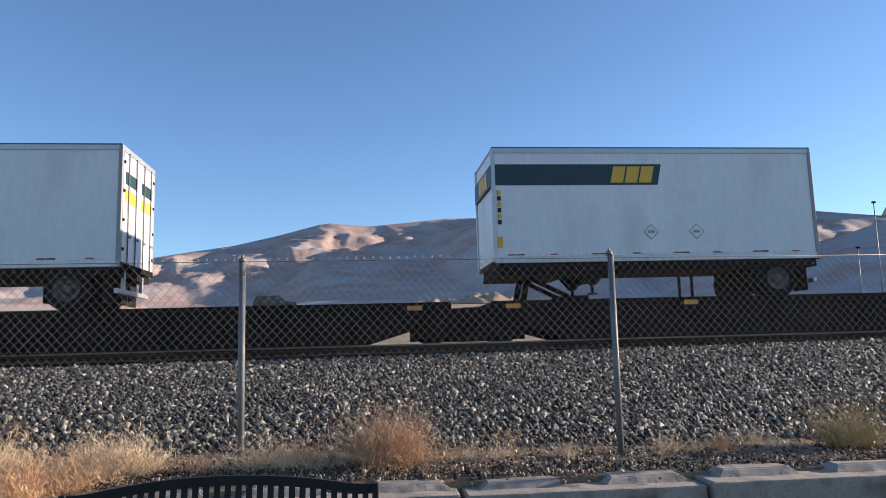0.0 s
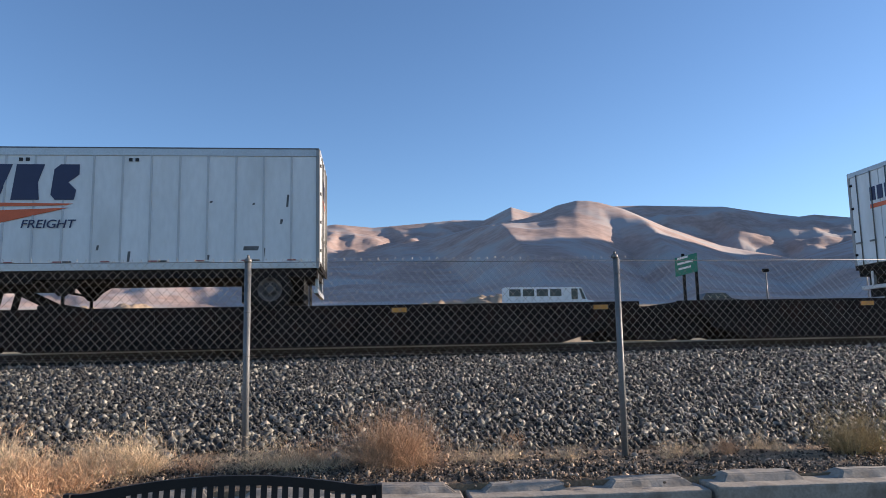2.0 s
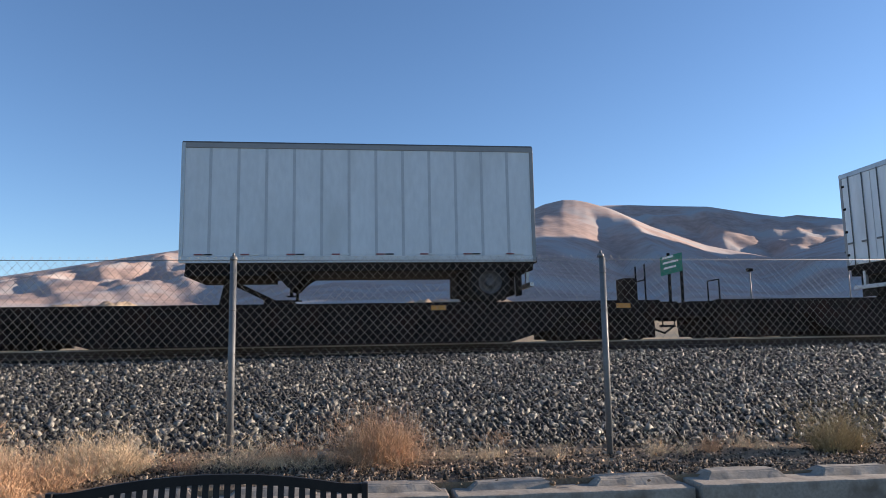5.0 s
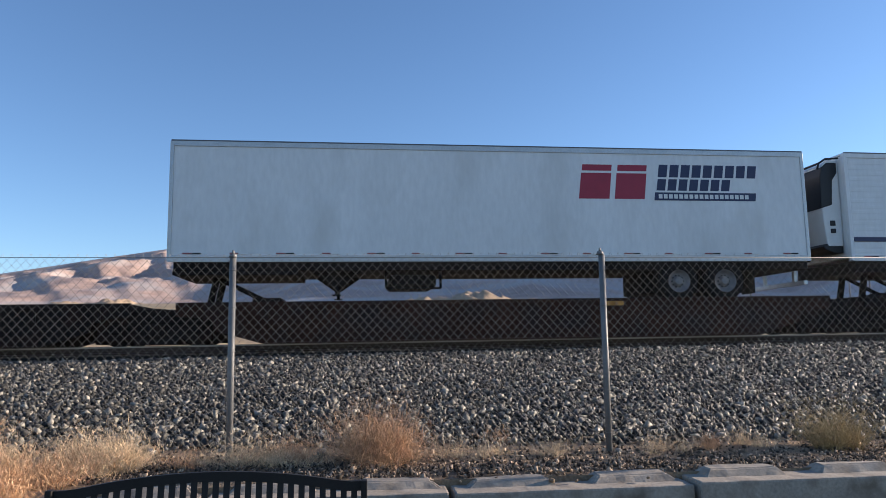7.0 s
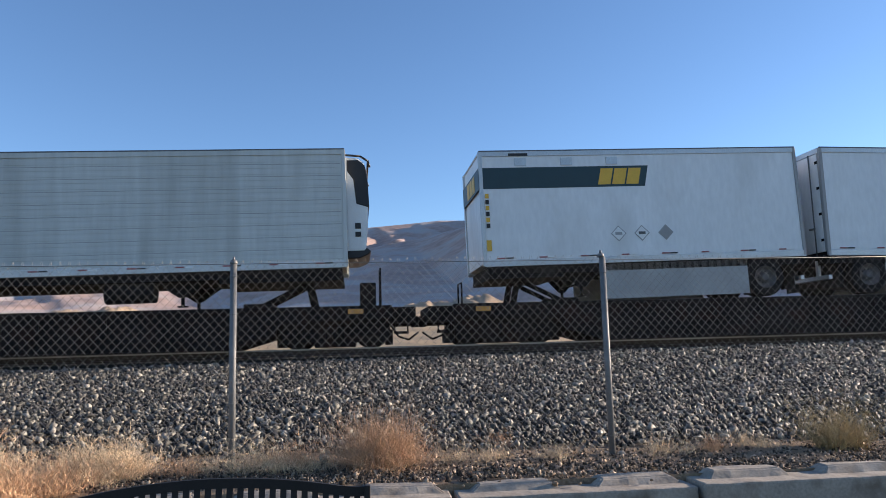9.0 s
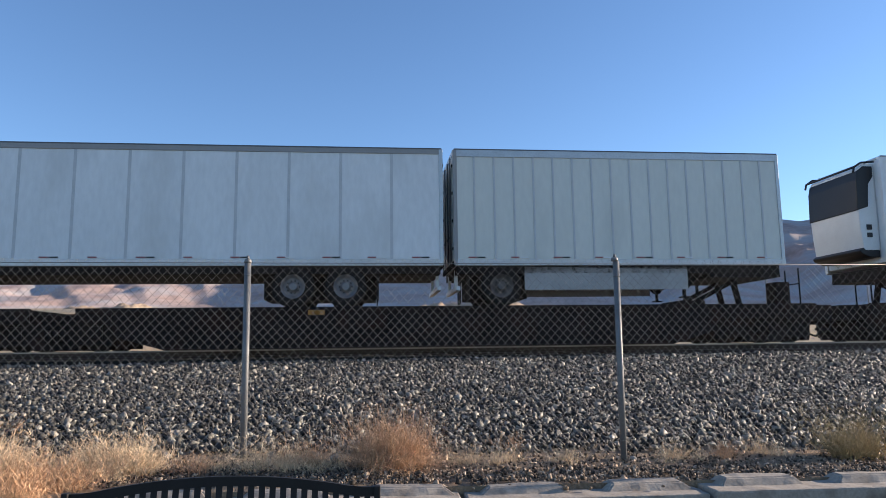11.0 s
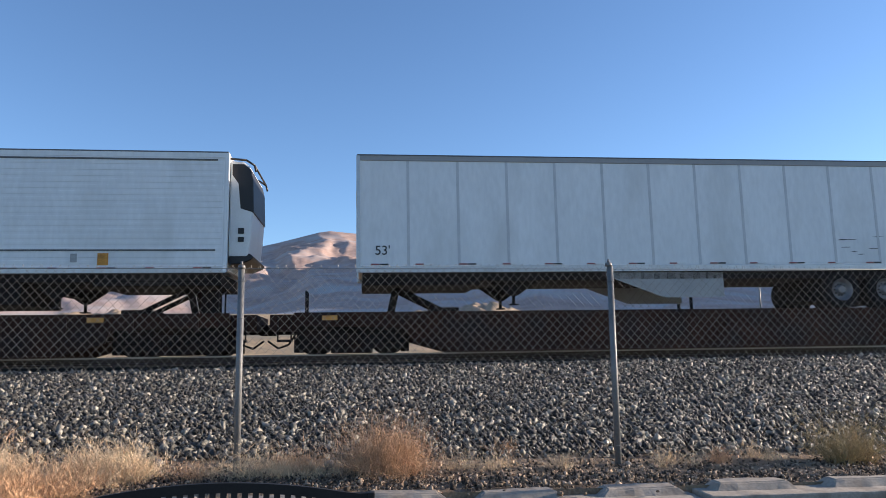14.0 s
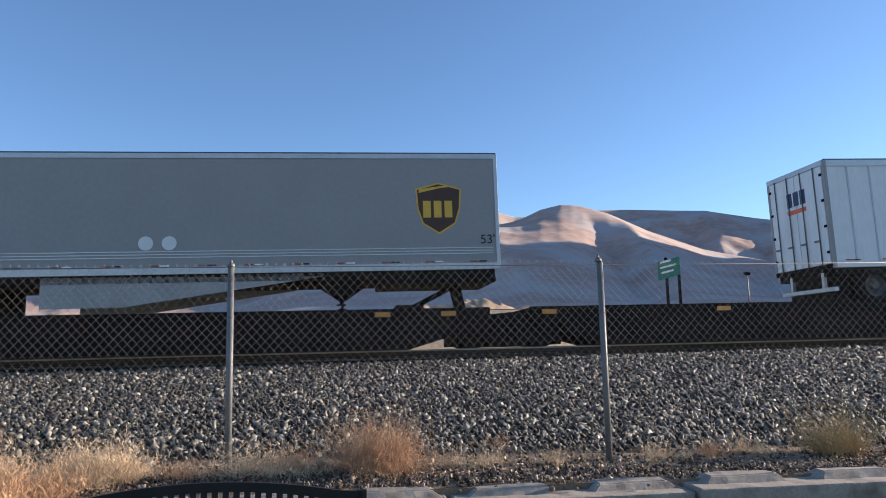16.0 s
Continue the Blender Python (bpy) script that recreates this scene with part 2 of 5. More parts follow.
def build_ground():
    ys = [-60, -20, 0, 4.94, 4.96, 5.02, 5.3, 5.6, 5.9, 6.2, 6.5, 6.9, 8, 10, 12, 14.0, 14.8, 15.6, 16.4, 16.99, 17.02, 18, 21.5, 22.5, 24, 28, 34, 42, 52, 62, 70, 78, 84, 95, 140, 220, 400, 700, 1000]
    xs = sorted({-1600, -900, -500, -300, -180, -100, -60, -40, -28, -20, 20, 28, 40, 60, 100, 180, 300, 500, 900, 1600} | {round(-16 + 0.4 * i, 2) for i in range(81)})
    bm = B()
    def along(x, y):
        share = min(1.0, max(0.0, (y - 6.9) / 7.9)) * min(1.0, max(0.0, (78 - y) / 54))
        return y + math.tan(radians(YAW)) * max(min(x, 480), -480) * share

    grid = [[bm.verts.new((x, along(x, y), ground_height(x, y))) for x in xs] for y in ys]
    for j in range(len(ys) - 1):
        for i in range(len(xs) - 1):
            f = bm.faces.new((grid[j][i], grid[j][i + 1], grid[j + 1][i + 1], grid[j + 1][i]))
            y = (ys[j] + ys[j + 1]) / 2
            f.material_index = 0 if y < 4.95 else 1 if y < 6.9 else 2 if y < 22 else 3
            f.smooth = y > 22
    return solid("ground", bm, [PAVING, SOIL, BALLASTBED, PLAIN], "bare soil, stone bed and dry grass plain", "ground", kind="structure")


ground = build_ground()


def stone_cloud(name, spots, mat, seed):
    """Many small broken stones in one mesh: spots hold x, y, z, size."""
    rg = np.random.RandomState(seed)
    spots = np.asarray(spots)
    n = len(spots)
    base = np.array([(-1, -1, -1), (1, -1, -1), (1, 1, -1), (-1, 1, -1), (-1, -1, 1), (1, -1, 1), (1, 1, 1), (-1, 1, 1)], float) * 0.55
    v = base[None] * rg.uniform(0.30, 1.35, (n, 8, 3))
    v *= rg.uniform(0.42, 1.5, (n, 1, 3)) * np.array([1.15, 0.95, 0.62])
    q = rg.normal(size=(n, 4))
    q /= np.linalg.norm(q, axis=1, keepdims=True)
    w, x, y, z = q.T
    rot = np.stack([1 - 2 * (y * y + z * z), 2 * (x * y - z * w), 2 * (x * z + y * w), 2 * (x * y + z * w), 1 - 2 * (x * x + z * z), 2 * (y * z - x * w),
                    2 * (x * z - y * w), 2 * (y * z + x * w), 1 - 2 * (x * x + y * y)], 1).reshape(n, 3, 3)
    v = np.einsum("nij,nkj->nki", rot, v) * spots[:, None, 3:4] + spots[:, None, :3]
    quads = np.array([(3, 2, 1, 0), (4, 5, 6, 7), (0, 1, 5, 4), (1, 2, 6, 5), (2, 3, 7, 6), (3, 0, 4, 7)])
    faces = (quads[None] + (np.arange(n) * 8)[:, None, None]).reshape(-1, 4)
    me = bpy.data.meshes.new(name)
    me.vertices.add(n * 8)
    me.vertices.foreach_set("co", v.reshape(-1))
    me.loops.add(faces.size)
    me.loops.foreach_set("vertex_index", faces.reshape(-1).astype(np.int32))
    me.polygons.add(len(faces))
    me.polygons.foreach_set("loop_start", (np.arange(len(faces)) * 4).astype(np.int32))
    me.update(calc_edges=True)
    me.materials.append(mat)
    return new(name, me)


def build_ballast():
    rg, spots = random.Random(5), []
    y = 6.15
    while y < 15.6:
        step = 0.0405 + 0.0019 * (y - 6)
        x = -0.56 * y - 1.5
        while x < 0.86 * y + 1.5:
            px, py = x + rg.uniform(-0.5, 0.5) * step, y + rg.uniform(-0.5, 0.5) * step
            keep = 1.0 if py > 6.75 else 0.25 + 0.75 * max(0.0, (py - 6.1) / 0.9) * (0.6 + 0.8 * noise.noise((px * 1.5, py * 2, 7)))
            if rg.random() < keep:
                size = step * rg.choice((0.5, 0.6, 0.75, 0.95, 1.25))
                spot = (px, py, ballast_height(px, py) - 0.01 + rg.uniform(-0.03, 0.042), size)
                spots.append(spot)
            x += step * 0.86
        y += step * 0.86
    bed = tagged(stone_cloud("track_ballast", spots, BALLAST, 11), "crushed grey stone ballast sloping up to the track", "gravel", kind="stuff")
    shapes = []
    for k in range(7):
        one = stone_cloud("stone", [(0, 0, 0, 1.0)], STONE, 40 + k)
        shapes.append(one.data)
        bpy.data.objects.remove(one)
    for k in range(300):
        px, py = rg.uniform(-2.6, 4.2), rg.uniform(6.75, 7.7)
        o = new("stone", shapes[k % 7])
        w = rg.uniform(0.024, 0.05)
        o.parent, o.matrix_local = bed, pose(px, py, ballast_height(px, py) + 0.02, rg.uniform(0, 90), rg.uniform(0, 90), rg.uniform(0, 90)) @ Matrix.Scale(w, 4)
    return bed


build_ballast()


def build_track():
    track = thing("railway_track", "steel rails on dark wooden ties in ballast", "railway track", kind="structure")
    for y in (TRACK_Y - 0.7535, TRACK_Y + 0.7535):
        bm = B()
        prof = [(-0.075, -0.18), (0.075, -0.18), (0.075, -0.165), (0.012, -0.14), (0.012, -0.045), (0.037, -0.03), (0.035, 0.0), (-0.035, 0.0), (-0.037, -0.03), (-0.012, -0.045), (-0.012, -0.14), (-0.075, -0.165)]
        ends = [[bm.verts.new((x, y + a, RAIL_Z + b)) for a, b in prof] for x in (-460, 460)]
        for i in range(12):
            bm.faces.new((ends[0][i], ends[0][(i + 1) % 12], ends[1][(i + 1) % 12], ends[1][i]))
        bmesh.ops.recalc_face_normals(bm, faces=bm.faces)
        rail = part("rail", bm, RAIL, track)
        part("rail_head", box(B(), -460, 460, y - 0.0385, y + 0.0385, RAIL_Z - 0.034, RAIL_Z + 0.004), RAILTOP, rail)
    me = mesh_of("tie", box(B(), -0.115, 0.115, -1.3, 1.3, -0.17, 0.0, 0.012), TIE)
    for i in range(76):
        ob = new("tie", me)
        ob.parent, ob.location = track, (-19 + 0.53 * i, TRACK_Y, RAIL_Z - 0.18)
    track.matrix_world = LINE @ pose(0, -NEAR_Y, -DECK_Z)
    return track


build_track()


# ---- far hills ----
RIDGES = [(-60, .05), (-45, .065), (-26.75, .084), (-21.7, .103), (-18.8, .114), (-14.1, .130), (-10.9, .1395), (-7.4, .155), (-4.2, .171), (-3.3, .1735), (-0.3, .169), (3.4, .1745), (6.2, .179), (8.8, .178), (9.3, .182), (11, .196), (12.6, .187), (14, .186), (17, .190), (19.5, .1905), (21.5, .189), (25.7, .182), (27.3, .1795), (30.8, .164), (32.4, .158), (33.4, .159), (37.8, .144), (45, .13), (75, .09)]
# Beyond 43 degrees FRONT rises out of view, added to cast shade.
FRONT = [(-60, .03), (-20, .05), (-10, .075), (-6.6, .099), (-4.8, .124), (-1.2, .133), (2, .1474), (4.8, .155), (8.5, .170), (10.5, .175), (12.2, .180), (13.3, .186), (14.7, .197), (16.3, .2028), (17.2, .2018), (18.1, .1985), (20.0, .186), (23, .158), (27, .128), (32, .104), (34.5, .118), (38, .138), (43, .15), (50, .20), (58, .24), (75, .2)]

SPURS = [(-60, 0), (-14, 0), (-6, .012), (3.5, .0), (8.5, .042), (18.0, .0), (20.5, .032), (28.0, .0), (31, .022), (38, 0), (75, 0)]


def between(rows, a):
    for (a0, v0), (a1, v1) in zip(rows, rows[1:]):
        if a <= a1:
            s = (a - a0) / (a1 - a0)
            return v0 + (v1 - v0) * s
    return rows[-1][1]


def gully(a):
    """Side spurs: a short climb, then a long flank towards the sun."""
    f = (a / 4.3) % 1.0
    return f / 0.24 if f < 0.24 else (1 - f) / 0.76


def hill_height(a, r):
    low = EYE.z + 0.052 * r
    best = low - 6 - max(0, r - 900) * 0.02
    for rows, ridge, foot, k in ((RIDGES, 3300.0, 1500.0, 0.0), (FRONT, 2500.0, 900.0, 9.0)):
        top = between(rows, a)
        s = (r - foot) / (ridge - foot)
        if s <= 0:
            continue
        if s < 1:
            at = Vector((r * math.sin(radians(a)) * 0.0012, r * math.cos(radians(a)) * 0.0010, k))
            fold = noise.ridged_multi_fractal(at, 0.9, 2.1, 6, 1.0, 2.0, noise_basis="PERLIN_ORIGINAL") - 1.0
            soft = noise.noise(at * 0.8)
            mid = 4 * s * (1 - s)
            e = 0.05 + (top - 0.05) * (s ** 1.15) + mid * ((0.011 if k else 0.026) * fold + 0.008 * soft + (between(SPURS, a - 6.0 * (1 - s)) if k else 0.0))
            if not k:
                e += 0.016 * s * min(1.0, 2.4 * (1 - s)) * gully(a - 3.5 * (1 - s) + 1.6 * noise.noise(at * 1.5))
            e = min(e, top + 0.0012 * noise.noise((a * 2.5, k, 0)) - 0.012 * (1 - s))
            z = EYE.z + e * r
        else:
            z = EYE.z + top * ridge - (r - ridge) * 0.25
        best = max(best, z)
    return best


def build_hills():
    bm = B()
    rs = [880 + 22 * i for i in range(126)]
    az = [-46 + 0.2 * i for i in range(560)]
    grid = [[bm.verts.new((r * math.sin(radians(a)), r * math.cos(radians(a)), hill_height(a, r))) for a in az] for r in rs]
    for j in range(len(rs) - 1):
        for i in range(len(az) - 1):
            bm.faces.new((grid[j][i], grid[j][i + 1], grid[j + 1][i + 1], grid[j + 1][i])).smooth = True
    return solid("mountain_range", bm, HILL, "dry brown mountain range paled for haze, with sunlit spurs and shaded gullies", "mountain", kind="structure")


build_hills()


def build_side_range():
    """An unseen ridge towards the sun, its crest shaped to shade the lower slopes."""
    crest = [(1250, 700), (1700, 960), (1950, 1030), (2110, 1000), (2190, 985), (2270, 880), (2420, 770), (2640, 780), (2700, 830), (2770, 1090), (2950, 1130), (3300, 1170), (4300, 1080)]
    bm = B()
    grid = []
    for j in range(62):
        y = 1200 + 50 * j
        h = between(crest, y) + 14 * noise.noise((y * 0.006, 0, 2)) + 6 * noise.noise((y * 0.02, 0, 5))
        row = []
        for i in range(15):
            u = (i - 7) / 7
            row.append(bm.verts.new((3500 + 700 * u + 40 * noise.noise((y * 0.004, u * 2, 1)), y, 40 + (h - 40) * (1 - abs(u)) ** 1.1)))
        grid.append(row)
    for j in range(61):
        for i in range(14):
            bm.faces.new((grid[j][i], grid[j][i + 1], grid[j + 1][i + 1], grid[j + 1][i])).smooth = True
    solid("mountain_ridge", bm, HILL, "long dry ridge out of view towards the sun, shading the lower slopes", "mountain", kind="structure")


build_side_range()


BLUFFS = [(-228.0, 700.0, 39.5, 26.0, 40.0, 9.5, 3.0), (-268.0, 690.0, 39.5, 30.0, 30.0, 6.0, 5.0), (108.0, 700.0, 40.0, 46.0, 60.0, 14.0, 7.0), (66.0, 705.0, 40.0, 34.0, 40.0, 9.0, 9.0), (158.0, 720.0, 41.0, 46.0, 60.0, 6.0, 11.0)]


def sand_bluff(x, y, z, wide, deep, high, seed):
    """A pale bare mound at the foot of the hills."""
    bm = B()
    n = 44
    grid = []
    for j in range(n + 1):
        row = []
        for i in range(n + 1):
            u, v = 2 * i / n - 1, 2 * j / n - 1
            d = max(0.0, 1 - u * u - v * v)
            h = high * d ** 0.6 * (0.62 + 0.75 * noise.noise((u * 2.6 + seed, v * 1.6, seed)) + 0.35 * noise.noise((u * 6 + seed, v * 5, seed))) + 0.8 * noise.noise((u * 13, v * 10, seed)) * d
            row.append(bm.verts.new((u * wide, v * deep, h - 1.5)))
        grid.append(row)
    for j in range(n):
        for i in range(n):
            bm.faces.new((grid[j][i], grid[j][i + 1], grid[j + 1][i + 1], grid[j + 1][i])).smooth = True
    ob = solid("sand_bluff", bm, SANDY, "pale bare sand bluff at the foot of the hills", "hill", "bluffs below the hills", "structure")
    ob.matrix_world = pose(x, y, z)


for b in BLUFFS:
    sand_bluff(*b)


# ---- highway behind the track ----
def build_highway():
    bm = B()
    box(bm, -700, 700, 79, 94, 5.6, 6.0)
    solid("highway", bm, ROADGREY, "asphalt highway on a low bank behind the track", "road", kind="structure")
    g = thing("road_sign", "green highway sign on two dark steel posts", "road sign")
    g.matrix_world = pose(38.1, 84, 0)
    for x in (-0.35, 1.25):
        part("post", box(B(), x - 0.17, x + 0.17, -0.1, 0.1, 5.6, 12.6, 0.02), STEEL, g)
    a = part("panel", plate(B(), [(-1.5, 9.7), (1.35, 10.4), (1.35, 12.7), (-1.5, 12.0)], -0.2, -0.12), SIGNGREEN, g)
    for k, (x0, x1) in enumerate(((-1.2, 0.2), (-1.2, 0.8), (-1.1, 0.5))):
        z = 11.7 - 0.65 * k
        part("text_bar", plate(B(), [(x0, z + 0.245 * (x0 + 1.5)), (x1, z + 0.245 * (x1 + 1.5)), (x1, z + 0.25 + 0.245 * (x1 + 1.5)), (x0, z + 0.25 + 0.245 * (x0 + 1.5))], -0.23, -0.2), PALE, a)
    for x, y, z0, z1, w in ((48.35, 84, 5.9, 10.3, 0.12), (102.9, 140, 8.2, 20.0, 0.12), (107.6, 140, 8.2, 29.8, 0.14)):
        p = thing("street_lamp", "slim grey steel lamp post beside the highway", "street lamp", "highway lamps")
        p.matrix_world = pose(x, y, z0)
        part("pole", tube(B(), (0, 0, 0), (0, 0, z1 - z0), w, 8, w * 0.7), GALV, p)
        part("lamp_head", box(B(), -0.36, 0.36, -0.25, 0.25, z1 - z0, z1 - z0 + 0.4, 0.08), STEEL, p)


build_highway()


def road_vehicle(name, label, length, height, bodymat, van):
    v = thing(name, label, "car" if not van else "van")
    if van:
        out = [(0, 0.45), (length, 0.45), (length, 1.15), (length - 0.9, 1.3), (length - 1.6, height), (0.1, height), (0, height - 0.1)]
        glass = [((length - 1.5, 1.35), (length - 1.05, 1.35), (length - 1.6, height - 0.2), (length - 1.9, height - 0.2)), ((length - 2.9, 1.35), (length - 2.1, 1.35), (length - 2.1, height - 0.2), (length - 2.9, height - 0.2))]
        glass += [((x, 1.75), (x + 1.45, 1.75), (x + 1.45, height - 0.25), (x, height - 0.25)) for x in (0.6, 2.35, 4.1, 5.85)]
    else:
        out = [(0, 0.45), (length, 0.45), (length, 0.95), (length - 1.2, 1.08), (length - 2.0, height), (0.5, height), (0.05, 1.1)]
        glass = [((0.6, 1.1), (1.7, 1.1), (1.7, height - 0.12), (0.85, height - 0.12)), ((1.85, 1.1), (length - 1.5, 1.1), (length - 2.1, height - 0.12), (1.85, height - 0.12))]
    part("body", plate(B(), out, 0, 1.85), bodymat, v)
    for gl in glass:
        part("window", plate(B(), list(gl), -0.02, 0.0), GLASS, v)
    for x in (0.95, length - 0.95):
        for y, s in ((0.0, 1), (1.85, -1)):
            w = part("wheel", lathe(B(), [(0.34, -0.02), (0.36, 0.03), (0.36, 0.2), (0.34, 0.22)], (x, y, 0.36), 20, s), RUBBER, v)
            part("rim", lathe(B(), [(0.2, -0.035), (0.2, -0.02)], (x, y, 0.36), 16, s), RIM, w)
    return v


SUV = road_vehicle("suv", "charcoal estate car driving along the highway", 5.0, 1.75, CARDARK, False)
VAN = road_vehicle("minibus", "white minibus with dark side windows on the highway", 11.5, 2.9, WHITE, True)


# ---- fence ----
FENCE_Y = 5.84


def build_fence():
    fence = thing("chain_link_fence", "galvanised chain link fence with steel posts", "fence")
    for k, x in enumerate((-7.13, -4.08, -1.027, 2.032, 5.09, 8.14)):
        top = 2.30 + (0.03 if k > 2 else 0)
        p = part("post", tube(B(), (x, FENCE_Y, 0.45), (x - (0.012 if k == 2 else 0.0), FENCE_Y, top), 0.0265, 14), GALV, fence)
        bm = B()
        tube(bm, (x - 0.012, FENCE_Y, top), (x - 0.012, FENCE_Y, top + 0.03), 0.033, 12, 0.026)
        tube(bm, (x - 0.012, FENCE_Y, top + 0.03), (x - 0.012, FENCE_Y, top + 0.06), 0.012, 8, 0.009)
        part("post_cap", bm, GALV, p)
        for z in (0.85, 1.2, 1.55, 1.9, 2.2):
            part("tie_wire", lathe_ring(x - 0.01 * (z - 0.5) / 1.8 * (k == 2), z), WIRE, p)
    part("tension_wire", tube(B(), (-7.2, FENCE_Y + 0.033, 2.295), (8.2, FENCE_Y + 0.033, 2.32), 0.0028, 5), WIRE, fence)
    low, high, cell, rise = 0.70, 2.325, 0.0705, 0.0385
    n = int(round((high - low) / rise))
    verts, faces = [], []
    r = 0.0008

    def wire(x0, lean):
        pts = []
        for i in range(n + 1):
            z = low + i * rise
            x = x0 + lean * i * cell / 2
            bow = 0.012 * math.sin(x * 1.7 + 1) + 0.006 * math.sin(z * 5 + x * 0.6)
            pts.append((x + 0.004 * math.sin(z * 4 + x), FENCE_Y + 0.036 + bow * 0.6 + (0.0022 if (i % 2) ^ (lean > 0) else -0.0022), z + 0.012 * math.sin(x * 0.9)))
        x, y, z = pts[-1]
        pts.append((x + lean * 0.006, y, z + 0.024))
        start = len(verts)
        for x, y, z in pts:
            verts.extend(((x - r, y, z + r * lean), (x + r, y, z - r * lean), (x, y - r * 1.6, z)))
        for i in range(len(pts) - 1):
            a, b = start + 3 * i, start + 3 * i + 3
            for p, q in ((0, 1), (1, 2), (2, 0)):
                faces.append((a + p, a + q, b + q, b + p))

    x = -7.1 - 1.5
    while x < 8.2:
        wire(x, 1)
        wire(x + 1.5, -1)
        x += cell
    me = bpy.data.meshes.new("wire_mesh")
    me.from_pydata(verts, [], faces)
    me.materials.append(WIRE)
    ob = new("wire_mesh", me)
    ob.parent = fence
    tagged(ob, "diamond pattern galvanised wire mesh")
    return fence


def lathe_ring(x, z):
    bm = B()
    ring = []
    for i in range(14):
        a = 2 * math.pi * i / 14
        ring.append((x + 0.033 * math.cos(a), FENCE_Y + 0.036 * math.sin(a), z + 0.004 * math.sin(a)))
    for i in range(14):
        tube(bm, ring[i], ring[(i + 1) % 14], 0.0022, 4)
    return bm


build_fence()


# ---- concrete blocks ----
def concrete_block(x, y, z, length, turn, seed):
    """A retaining block with two raised keys along the back of its top."""
    rg = random.Random(seed)
    b = thing("concrete_block", "weathered grey concrete retaining block with raised keys", "concrete block", "retaining blocks")
    bm = box(B(), 0, length - 0.018, 0, 0.40, -0.75, 0, 0.014)
    bmesh.ops.subdivide_edges(bm, edges=[e for e in bm.edges if e.calc_length() > 0.3], cuts=22, use_grid_fill=True)
    for v in bm.verts:
        v.co += noise.noise_vector(v.co * 5 + Vector((seed, 0, 0))) * 0.005 + noise.noise_vector(v.co * 21) * 0.003
    part("block_body", bm, CONCRETE, b)
    for k in range(2):
        x0 = 0.09 + k * 0.85 * length / 1.63
        w = 0.64 * length / 1.63
        bm = B()
        low = [(x0, 0.13), (x0 + w, 0.13), (x0 + w, 0.37), (x0, 0.37)]
        high = [(x0 + 0.075, 0.20), (x0 + w - 0.075, 0.20), (x0 + w - 0.075, 0.33), (x0 + 0.075, 0.33)]
        a = [bm.verts.new((p, q, -0.012)) for p, q in low]
        c = [bm.verts.new((p, q, 0.046 + rg.uniform(-0.008, 0.008))) for p, q in high]
        bm.faces.new(c)
        for i in range(4):
            bm.faces.new((a[i], a[(i + 1) % 4], c[(i + 1) % 4], c[i]))
        bmesh.ops.bevel(bm, geom=list(bm.edges), offset=0.012, segments=2, affect="EDGES")
        bmesh.ops.subdivide_edges(bm, edges=[e for e in bm.edges if e.calc_length() > 0.08], cuts=7, use_grid_fill=True)
        for v in bm.verts:
            v.co += noise.noise_vector(v.co * 9 + Vector((seed, k, 0))) * 0.007
        part("key", bm, CONCRETE, b)
    b.matrix_world = pose(x, y, z, rz=turn)
    return b


for k, (bx, by, bz, bl, bt) in enumerate(((-5.9, 4.74, 0.64, 1.62, 0), (-4.26, 4.74, 0.64, 1.62, 0), (-2.62, 4.74, 0.64, 1.62, 0), (-0.98, 4.72, 0.64, 1.56, 0), (0.60, 4.70, 0.635, 1.64, 0.4), (2.25, 4.68, 0.655, 1.64, 0.3), (3.9, 4.68, 0.66, 1.62, 0.2), (5.53, 4.68, 0.66, 1.62, 0))):
    concrete_block(bx, by, bz, bl, bt, k)


